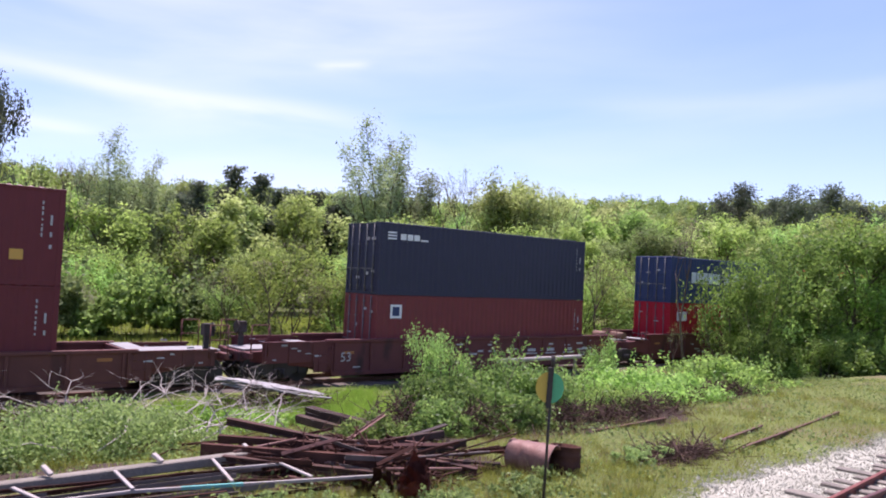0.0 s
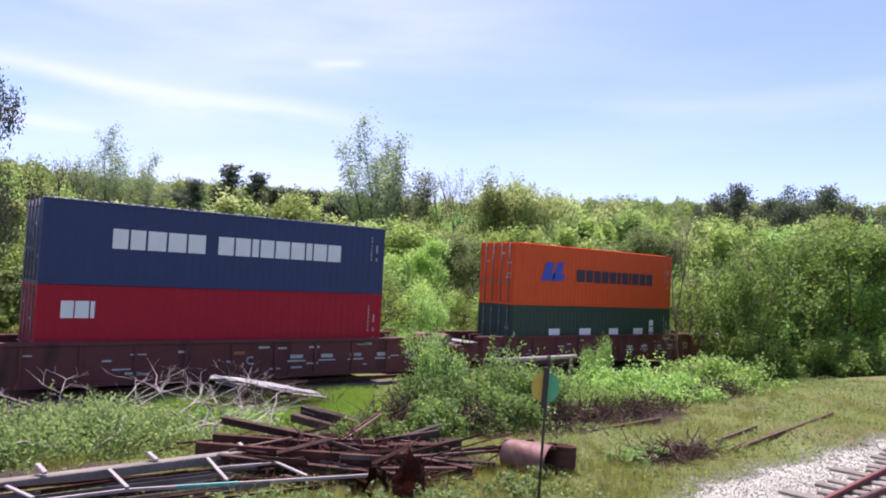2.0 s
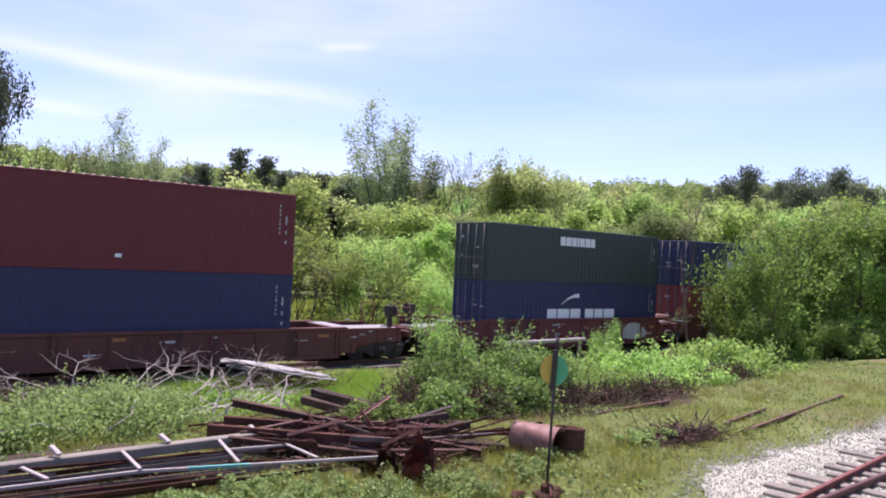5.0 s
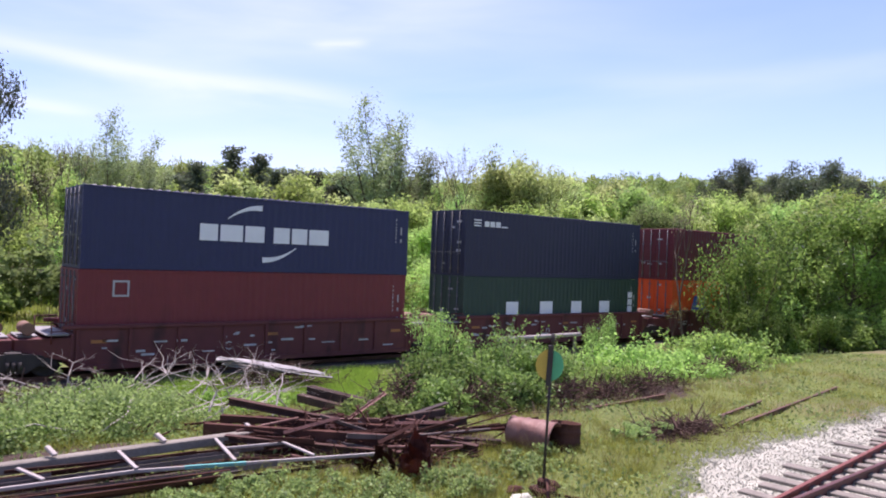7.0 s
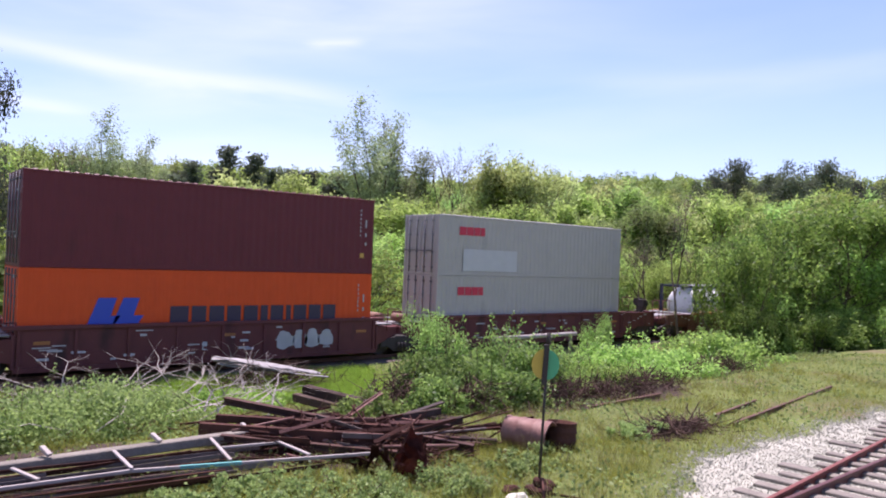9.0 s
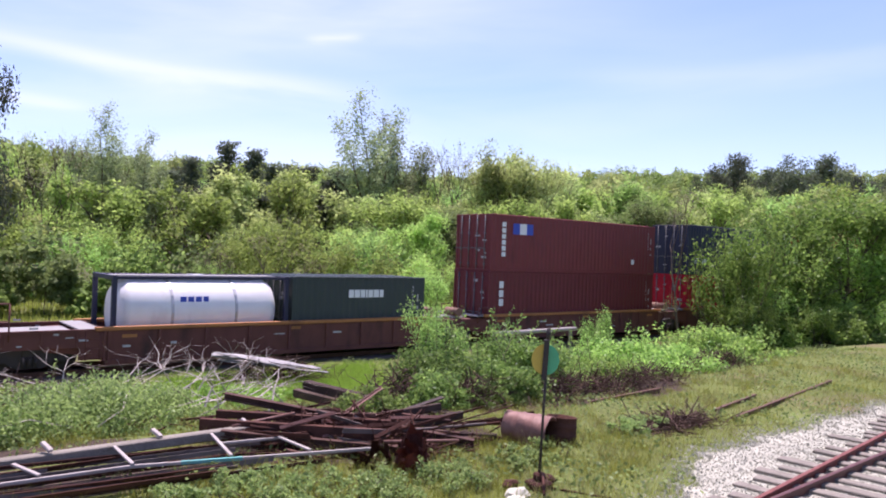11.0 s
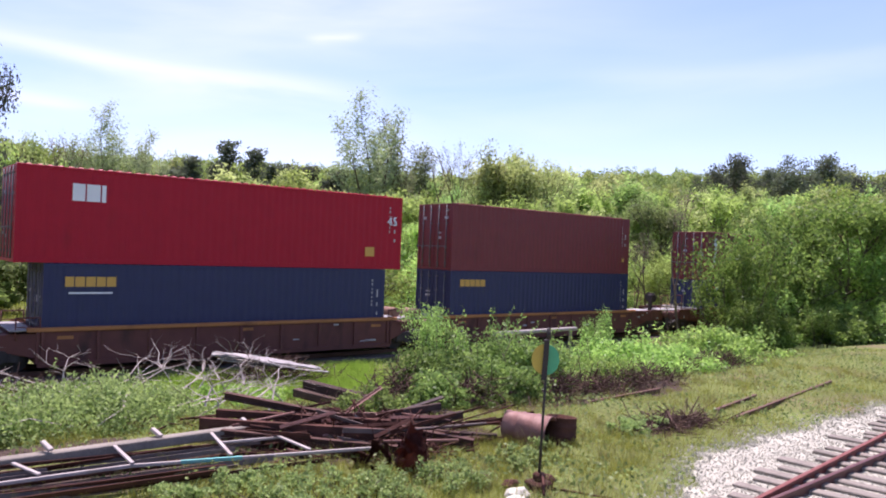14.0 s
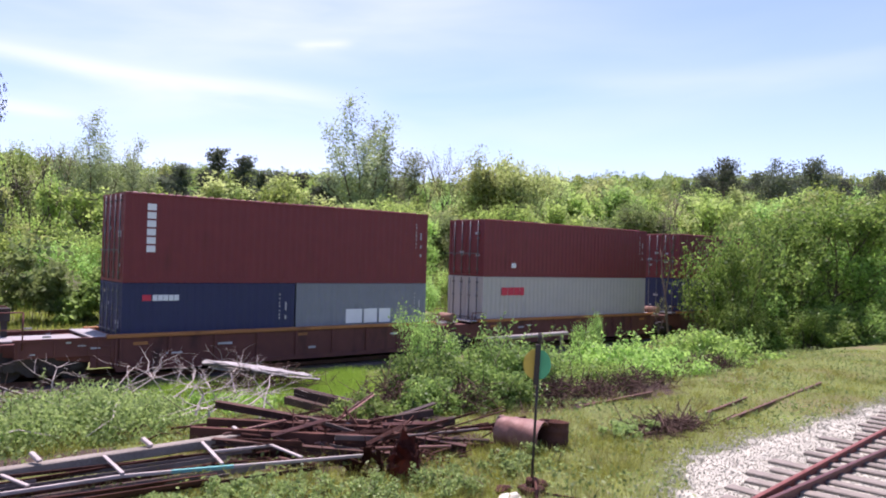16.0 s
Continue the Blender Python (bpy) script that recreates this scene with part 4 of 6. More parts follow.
def plant(kind, seed, h, fine=True):
    """Limbs and leaves of one plant of that height, at the origin."""
    rng = np.random.RandomState(seed)
    segs, tips = [], []
    if kind == "shrub":
        for k in range(9):
            a, lean = rng.uniform(0, 6.283), rng.uniform(0.15, 0.85)
            branching(rng, (0.3 * math.cos(a), 0.3 * math.sin(a), -0.2), (lean * math.cos(a), lean * math.sin(a), 1), h * rng.uniform(0.24, 0.36), 0.04, 2, segs, tips, 0.55, 0.22, (2, 3))
        for k in range(7):
            a = rng.uniform(0, 6.283)
            branching(rng, (0.2 * math.cos(a), 0.2 * math.sin(a), 0.1), (math.cos(a), math.sin(a), 0.25), h * 0.2, 0.02, 1, segs, tips, 0.6, 0.05, (2, 3))
        n, size, fuzz = 6100, 0.138, (0.05 * h, 0.07 * h)
    elif kind == "tree":
        branching(rng, (0, 0, -0.3), (0, 0, 1), h * 0.27, 0.016 * h, 3, segs, tips, 0.62, 0.26, (3, 4), 0.72)
        for k in range(9):
            a = rng.uniform(0, 6.283)
            branching(rng, (0, 0, h * rng.uniform(0.1, 0.3)), (math.cos(a), math.sin(a), 0.7), h * 0.17, 0.007 * h, 1, segs, tips, 0.6, 0.2)
        n, size, fuzz = (9000, 0.2, (0.036 * h, 0.044 * h)) if fine else (4200, 0.285, (0.03 * h, 0.042 * h))
    elif kind == "poplar":
        # an open fan of rising leaders, each set with short twigs
        fork = [Vector((0, 0, -0.3)), Vector((0.1, 0, h * 0.2)), Vector((0.05, 0.1, h * 0.36))]
        for p, q in zip(fork, fork[1:]):
            segs.append((p, q, 0.013 * h, 0.011 * h))
        for k in range(9):
            a, lean = 0.7 + 2.4 * k, (0.03, 0.16, 0.26, 0.38, 0.5, 0.22, 0.42, 0.32, 0.55)[k]
            top = h * (1.0 - 0.75 * lean) * rng.uniform(0.93, 1.0) if k else h
            p = fork[1].lerp(fork[2], rng.uniform(0, 1)) if k else fork[2]
            way, r = Vector((lean * math.cos(a), lean * math.sin(a), 1.0)), 0.006 * h
            while p.z < top:
                way = (way + Vector((rng.normal() * 0.05, rng.normal() * 0.05, 0.012))).normalized()
                q = p + way * (0.055 * h)
                segs.append((p.copy(), q.copy(), r, r * 0.86))
                for j in range(4):
                    b = rng.uniform(0, 6.283)
                    e = q + Vector((0.7 * math.cos(b), 0.7 * math.sin(b), 0.75)) * h * rng.uniform(0.03, 0.085)
                    segs.append((q.copy(), e, 0.012, 0.005))
                    tips += [(e, 1.0), (q.lerp(e, 0.55), 1.0)]
                p, r = q, r * 0.86
        n, size, fuzz = 12500, 0.155, (0.014 * h, 0.024 * h)
    elif kind == "bare":
        branching(rng, (0, 0, -0.3), (0, 0, 1), h * 0.3, 0.011 * h, 4, segs, tips, 0.42, 0.4, (2, 3), 0.72)
        n, size, fuzz = 380, 0.11, (0.02 * h, 0.03 * h)
    elif kind == "cedar":
        segs.append((Vector((0, 0, -0.3)), Vector((0, 0, h * 0.97)), 0.016 * h, 0.02))
        for k in range(60):
            z = h * (0.1 + 0.88 * k / 60)
            a, wide = rng.uniform(0, 6.283), h * 0.3 * (1 - z / h) ** 0.9 * rng.uniform(0.35, 1.2) + 0.04
            q = Vector((math.cos(a) * wide, math.sin(a) * wide, z + wide * rng.uniform(-0.1, 0.5)))
            segs.append((Vector((0, 0, z)), q, 0.03, 0.01))
            tips += [(q, h * 0.1), (q * 0.6 + Vector((0, 0, z * 0.4)), h * 0.1)]
        n, size, fuzz = 4600, 0.2, (0.03 * h, 0.014 * h)
    else:  # pine
        branching(rng, (0, 0, -0.3), (0, 0, 1), h * 0.62, 0.014 * h, 0, segs, tips, 0.8, 0.3)
        tips.clear()
        top = segs[-1][1]
        for k in range(12):
            a = rng.uniform(0, 6.283)
            branching(rng, Vector(top) * rng.uniform(0.66, 1.0), (math.cos(a), math.sin(a), rng.uniform(0.1, 1.3)), h * 0.17, 0.05, 1, segs, tips, 0.6, 0.15)
        n, size, fuzz = 4600, 0.36, (0.04 * h, 0.028 * h)
    # full height is reached by the topmost twig
    high = max(p.z for p, _ in tips)
    k = (h - fuzz[1]) / high
    segs = [(p * k, q * k, a, b) for p, q, a, b in segs]
    at = np.array([tuple(p * k) for p, _ in tips])
    share = rng.uniform(0.25, 1.6, len(at))
    pick = rng.choice(len(at), n, p=share / share.sum())
    c = at[pick] + np.clip(rng.normal(size=(n, 3)), -1.7, 1.7) * np.array((fuzz[0], fuzz[0], fuzz[1]))
    c = c[c[:, 2] > 0.05]
    return limbs_mesh(kind + "_limbs", segs), soup(kind + "_crown", leaves_at(rng, c, size, 3), 3)


BARK = surface("grey brown bark", (0.12, 0.09, 0.065), 0.9, var=0.35, scale=4, fine=30, bump=0.7)
LEAF_SPRING = leafy("spring green leaves", (0.205, 0.29, 0.06), (0.455, 0.59, 0.15), 0.64, 0.6)
LEAF_MID = leafy("mid green leaves", (0.16, 0.26, 0.06), (0.375, 0.54, 0.14), 0.64, 0.6)
LEAF_DARK = leafy("dark needles", (0.065, 0.08, 0.05), (0.125, 0.15, 0.08), 0.38, 0.7)
LEAF_PALE = leafy("pale young leaves", (0.31, 0.37, 0.12), (0.54, 0.62, 0.22), 0.62, 0.6)
LEAF_MOSS = leafy("moss green leaves", (0.14, 0.185, 0.06), (0.28, 0.36, 0.12), 0.55, 0.6)
LEAF_BRAMBLE = leafy("bramble leaves", (0.155, 0.26, 0.055), (0.42, 0.585, 0.135), 0.6, 0.45, 0.08)
LEAF_THICKET = leafy("deep green bramble leaves", (0.11, 0.195, 0.047), (0.35, 0.51, 0.125), 0.57, 0.45, 0.08)
LEAF_GROVE = leafy("full green leaves", (0.12, 0.22, 0.042), (0.36, 0.53, 0.11), 0.6, 0.5)
LEAF_WEED = leafy("weed leaves", (0.11, 0.165, 0.052), (0.37, 0.465, 0.145), 0.56, 0.5, 0.1)
LEAF_POPLAR = leafy("grey green young leaves", (0.19, 0.23, 0.105), (0.37, 0.43, 0.20), 0.52, 0.6)
LEAF_DRY = leafy("dry brownish buds", (0.16, 0.13, 0.085), (0.34, 0.29, 0.18), 0.4, 0.7)
PLANTS = {}
LOOKS = {"shrub": ("shrub", (LEAF_SPRING, LEAF_MID, LEAF_SPRING), "leafy spring shrub with many thin stems"),
         "tree": ("tree", (LEAF_SPRING, LEAF_MID, LEAF_SPRING, LEAF_MOSS, LEAF_PALE, LEAF_SPRING, LEAF_MID), "broadleaf tree in fresh spring green"),
         "poplar": ("tree", (LEAF_POPLAR, LEAF_POPLAR), "tall slender tree with sparse young leaves"),
         "bare": ("tree", (LEAF_DRY, LEAF_PALE), "thin tree with mostly bare twigs"),
         "cedar": ("tree", (LEAF_DARK, LEAF_DARK), "dark green conical cedar"),
         "pine": ("tree", (LEAF_DARK, LEAF_DARK), "dark pine with a clumped crown")}


def grow(kind, variant, x, y, h, turn=0.0, tint=None, label="", width=1.0):
    base = {"shrub": 5.0, "tree": 11.0, "poplar": 15.0, "bare": 11.0, "cedar": 10.0, "pine": 18.0}[kind]
    key = (kind, variant)
    if key not in PLANTS:
        PLANTS[key] = plant(kind, 11 + 7 * (variant % 4) + len(kind) * 31, base, variant < 4)
    limbs, crown = PLANTS[key]
    cat, tints, text = LOOKS[kind]
    s = h / base
    m = pose(x, y, float(height(x, y)), 0, 0, turn) @ Matrix.Diagonal((s * width, s * width, s, 1))
    t = holder(kind if kind in ("shrub", "cedar", "pine") else cat, m, label=label or text, category=cat, group="trees and shrubs behind the line" if y > 28 else "")
    part("trunk", limbs, BARK, t)
    part("crown", crown, tint or tints[variant % len(tints)], t)
    return t


def woods():
    rng = np.random.RandomState(5)
    # undergrowth close behind the line
    x = -4.0
    while x < 128:
        y = rng.uniform(34, 39) if x > 20 else rng.uniform(50, 55) if x < 17 else rng.uniform(38, 44)
        grow("shrub", rng.randint(3), x, y, rng.uniform(3.2, 6.0), rng.uniform(0, 360), width=rng.uniform(0.95, 1.25))
        x += rng.uniform(1.9, 3.1) * (1 + max(0, x - 50) / 90)
    # rows of trees behind it, their tops close under the line of the hill
    for x0, x1, y0, y1, e0, e1, step in ((2, 130, 43, 52, 0.03, 0.095, 3.3), (4, 150, 56, 66, 0.07, 0.115, 3.9), (6, 200, 72, 88, 0.085, 0.118, 5.0), (8, 270, 95, 118, 0.095, 0.118, 7.5)):
        x = x0
        while x < x1:
            y = rng.uniform(y0, y1)
            d = math.hypot(x, y)
            h = 4 + d * rng.uniform(e0, e1) * (1.0 - 0.14 * float(smooth(55, 110, x))) - float(height(x, y))
            if not (x < 17 and y < 52) and h > 3:
                v = rng.randint(4) + (4 if y > 54 else 0)
                if rng.rand() < 0.13:
                    grow("bare", rng.randint(2), x, y, h * 0.95, rng.uniform(0, 360), width=1.2)
                else:
                    grow("tree", v, x, y, h, rng.uniform(0, 360), width=rng.uniform(0.9, 1.3) * min(1.25, 11.0 / h))
            x += step * rng.uniform(0.7, 1.25) * (1 + max(0, x - 80) / 260)
    # light green woods rising towards the hill
    for k in range(34):
        a, d = radians(rng.uniform(16, 45)), rng.uniform(96, 135)
        xx, yy = d * math.cos(a), d * math.sin(a)
        e = rng.uniform(0.085, 0.115) if a > radians(33) else rng.uniform(0.075, 0.100)
        grow("tree", 4 + rng.randint(3), xx, yy, e * d + 4 - float(height(xx, yy)), 61 * k, (LEAF_SPRING, LEAF_PALE, LEAF_MID, LEAF_PALE)[k % 4], width=1.1)
    # dark cedars among the woods on the near slope
    for k in range(15):
        a, d = radians(59.5 + 1.0 * k + rng.uniform(-0.4, 0.4)), rng.uniform(84, 100)
        xx, yy = d * math.cos(a), d * math.sin(a)
        grow("cedar", k % 2, xx, yy, rng.uniform(0.075, 0.108) * d + 4 - float(height(xx, yy)), 61 * k, width=1.35)
    # trees that stand out against the sky
    for az, d, e, kind, v in ((56.5, 78, 0.226, "poplar", 0), (54.5, 80, 0.192, "poplar", 1), (75.8, 74, 0.168, "poplar", 1), (73.3, 72, 0.145, "poplar", 0), (74.4, 76, 0.135, "poplar", 1), (78.6, 70, 0.130, "bare", 0),
                              (49.6, 85, 0.158, "bare", 1), (51.4, 84, 0.150, "bare", 0), (43.0, 88, 0.132, "bare", 1), (53.0, 84, 0.142, "bare", 1), (67.4, 92, 0.133, "cedar", 0), (65.6, 90, 0.126, "cedar", 1), (70.0, 95, 0.110, "cedar", 0), (64.2, 96, 0.108, "cedar", 1),
                              (46.6, 76, 0.150, "tree", 1), (45.2, 78, 0.142, "tree", 2), (47.6, 80, 0.138, "tree", 0), (44.0, 82, 0.128, "tree", 3), (81.0, 60, 0.130, "bare", 1)):
        a = radians(az)
        xx, yy = d * math.cos(a), d * math.sin(a)
        grow(kind, v, xx, yy, e * d + 4 - float(height(xx, yy)), 40 * az, LEAF_PALE if kind == "tree" else None, width={"cedar": 1.1, "tree": 0.9, "poplar": 1.15}.get(kind, 1.0))
    for k in (0, 1, 3, 4, 5, 7, 8, 9, 10, 12, 13, 15):
        a, d = radians(17.5 + 1.0 * k * 0.95), 190 + 12 * math.sin(k * 2.1)
        xx, yy = d * math.cos(a), d * math.sin(a)
        e = 0.128 + 0.007 * math.sin(k * 1.7) if 24.5 < math.degrees(a) < 30.5 else 0.108 + 0.006 * math.sin(k * 2.3)
        grow("pine", k % 2, xx, yy, e * d + 4 - float(height(xx, yy)), 57 * k, width=0.95)


def hill_canopy(seed):
    """The wooded hill: crowns crowd together as clumps of leaves."""
    rng = np.random.RandomState(seed)
    n = 380
    az, d = np.radians(rng.uniform(8, 94, n)), 130 + 235 * rng.uniform(0, 1, n) ** 0.7
    x, y = d * np.cos(az), d * np.sin(az)
    ok = y > 60
    x, y = x[ok], y[ok]
    z, r = height(x, y), rng.uniform(2.6, 5.0, len(x))
    k = 230
    u = rng.normal(size=(len(x), k, 3))
    u /= np.linalg.norm(u, axis=2)[:, :, None]
    u[:, :, 2] = np.abs(u[:, :, 2]) * 1.7 - 0.4
    # each crown is lumpy: leaves gather round a few boughs
    lump = 0.82 + 0.22 * np.sin(u[:, :, :1] * 5 + x[:, None, None]) * np.sin(u[:, :, 1:2] * 5 + y[:, None, None])
    c = np.stack([x, y, z + rng.uniform(2.0, 4.5, len(x))], 1)[:, None, :] + u * r[:, None, None] * lump * rng.uniform(0.7, 1.05, (len(x), k, 1))
    return soup("canopy", leaves_at(rng, c.reshape(-1, 3), 0.75, 3), 3)


def bush(at, size, n, leaf, tint, seed, label, lumps=9, shoots=None):
    """A mound of leafy boughs on stems, open at the foot, with shoots that stand out of it."""
    rng = np.random.RandomState(seed)
    L, D, H = size
    b = holder("bush", pose(*at), label=label, category="bush", group="bushes in the yard")
    segs, c = [], []
    count = lumps * 5
    swell = rng.uniform(0.5, 1.0, lumps)
    for k in range(count):
        px, py = rng.uniform(-0.5, 0.5) * L, rng.uniform(-0.5, 0.5) * D
        edge = 1 - 0.6 * (abs(px) / (0.5 * L)) ** 2 - 0.3 * (abs(py) / (0.5 * D)) ** 2
        top = max(0.25, H * edge * swell[int((px / L + 0.5) * 0.999 * lumps)])
        z = top * rng.uniform(0.3, 0.92)
        rad = rng.uniform(0.10, 0.21) * min(D, H * 1.6, 2.6)
        m = int(n / count * (rad / (0.155 * min(D, H * 1.6, 2.6))) ** 2)
        u = rng.normal(size=(m, 3))
        u /= np.linalg.norm(u, axis=1)[:, None]
        rr = rng.uniform(0.35, 1.12, (m, 1))
        c.append(np.array((px, py, z)) + u * rr * np.array((rad * 1.25, rad * 1.25, rad * 0.85)))
        foot = Vector((px * 0.7 + rng.normal() * 0.1, py * 0.7 + rng.normal() * 0.1, -0.15))
        segs.append((foot, Vector((px, py, z)), 0.014, 0.006))
    for k in range(lumps if shoots is None else shoots):
        px, py = rng.uniform(-0.45, 0.45) * L, rng.uniform(-0.45, 0.45) * D
        edge = 1 - 0.6 * (abs(px) / (0.5 * L)) ** 2
        p = Vector((px, py, H * edge * 0.6))
        q = p + Vector((rng.normal() * 0.16, rng.normal() * 0.16, 0.38)) * H * rng.uniform(0.7, 1.15)
        segs.append((p, q, 0.010, 0.004))
        m = 22
        f = rng.uniform(0.1, 1.0, (m, 1))
        c.append(np.array(p) * (1 - f) + np.array(q) * f + rng.normal(size=(m, 3)) * leaf * 0.6)
    c = np.concatenate(c)
    gx, gy = c[:, 0] + at[0], c[:, 1] + at[1]
    c = c[c[:, 2] + at[2] > height(gx, gy) + 0.03]
    part("undergrowth", limbs_mesh("undergrowth", segs, 4), BARK, b)
    part("foliage", soup("foliage", leaves_at(rng, c, leaf), 4), tint, b)
    return b


def grass(n, x0, x1, y0, y1, tall, wide, keep, seed):
    rng = np.random.RandomState(seed)
    x, y = rng.uniform(x0, x1, n), rng.uniform(y0, y1, n)
    ok = keep(x, y, rng)
    x, y = x[ok], y[ok]
    z = height(x, y)
    n = len(x)
    h = tall * rng.uniform(0.5, 1.4, n)
    a, lean = rng.uniform(0, 6.283, n), rng.uniform(0, 0.6, n)
    b = rng.uniform(0, 6.283, n)
    base = np.stack([x, y, z - 0.02], 1)
    side = np.stack([np.cos(a), np.sin(a), 0 * a], 1) * wide
    tip = base + np.stack([np.cos(b) * lean * h, np.sin(b) * lean * h, h], 1)
    return soup("grass", np.stack([base - side, base + side, tip], 1).reshape(-1, 3), 3)


woods()
for k, (tint, text) in enumerate(((LEAF_SPRING, "fresh green woods covering the distant hill"), (LEAF_MID, "mid green woods on the distant hill"), (LEAF_PALE, "pale budding woods on the distant hill"), (LEAF_MOSS, "darker green woods on the distant hill"))):
    thing("hill_woods", hill_canopy(8 + k), tint, Matrix(), label=text, category="woods", kind="stuff")

# ---- yard ----
RUST = surface("deep brown rust", (0.075, 0.033, 0.023), 0.85, 0.15, var=0.4, scale=3, fine=40, bump=0.6, dirt=(0.04, 0.025, 0.02), amount=0.5, scatter=0.25)
RUST_GREY = surface("weathered grey brown rust", (0.085, 0.046, 0.035), 0.8, 0.15, var=0.4, scale=3, fine=40, bump=0.5, dirt=(0.05, 0.03, 0.025), amount=0.5)
RUST_TORN = surface("raw torn rust", (0.125, 0.046, 0.034), 0.8, 0.15, var=0.45, scale=5, fine=40, bump=0.6, dirt=(0.22, 0.12, 0.09), amount=0.4)
RUST_RED = surface("red rust", (0.195, 0.092, 0.066), 0.6, 0.15, var=0.3, scale=4, fine=40, bump=0.4, dirt=(0.30, 0.20, 0.16), amount=0.4)
OLD_WHITE = surface("chalky white paint", (0.35, 0.31, 0.275), 0.85, var=0.2, dirt=(0.25, 0.19, 0.14), amount=0.55)
GREY_IRON = surface("greyed old iron", (0.15, 0.12, 0.105), 0.85, 0.2, var=0.35, scale=3, dirt=(0.08, 0.05, 0.04), amount=0.5)
TEAL = surface("faded teal paint", (0.10, 0.34, 0.30), 0.7, var=0.25, dirt=(0.3, 0.28, 0.25), amount=0.4)
GREY_WOOD = surface("weathered grey timber", (0.225, 0.20, 0.16), 0.9, var=0.35, scale=2, fine=35, bump=0.6, dirt=(0.14, 0.11, 0.09), amount=0.45, scatter=0.15)
PALE_WOOD = surface("pale weathered boards", (0.30, 0.285, 0.265), 0.9, var=0.35, scale=2, fine=30, bump=0.5, dirt=(0.2, 0.18, 0.16), amount=0.5, scatter=0.25)
DEAD_WOOD = surface("bleached dead wood", (0.42, 0.37, 0.32), 0.9, var=0.25, scale=5, fine=40, bump=0.4, dirt=(0.2, 0.16, 0.13), amount=0.35)
DRY_TWIG = surface("dry brown twigs", (0.10, 0.062, 0.045), 0.9, var=0.4, scale=4)
BLADE = leafy("grass blades", (0.18, 0.20, 0.036), (0.44, 0.45, 0.085), 0.5, 0.7, 0.0)
BLADE_LUSH = leafy("lush grass blades", (0.17, 0.27, 0.03), (0.40, 0.56, 0.08), 0.55, 0.7, 0.0)
STRAW = leafy("dry grass blades", (0.22, 0.19, 0.07), (0.42, 0.36, 0.17), 0.3, 0.8, 0.0)
GRAVEL = surface("white limestone gravel", (0.38, 0.37, 0.285), 0.9, var=0.25, scale=2, fine=30, bump=1.0, dirt=(0.26, 0.23, 0.19), amount=0.35)
STONE = leafy("loose limestone", (0.31, 0.305, 0.235), (0.52, 0.51, 0.395), 0.0, 0.9, 0.0)


def along(p, q, roll=0.0):
    """A pose at p with x towards q."""
    d = (Vector(q) - Vector(p)).normalized()
    return Matrix.Translation(p) @ d.to_track_quat("X", "Z").to_matrix().to_4x4() @ pose(0, 0, 0, roll)


def reach(p, q):
    return (Vector(q) - Vector(p)).length


def i_section(L, w, h, t=0.02):
    bm = bmesh.new()
    box(bm, 0, L, -w / 2, w / 2, h / 2 - t, h / 2)
    box(bm, 0, L, -w / 2, w / 2, -h / 2, -h / 2 + t)
    box(bm, 0, L, -t / 2, t / 2, -h / 2 + t, h / 2 - t)
    return bm


def angle_section(L, w, t=0.012):
    bm = bmesh.new()
    box(bm, 0, L, 0, w, 0, t)
    box(bm, 0, L, 0, t, t, w)
    return bm


def g(x, y, up=0.0):
    return (x, y, float(height(x, y)) + up)


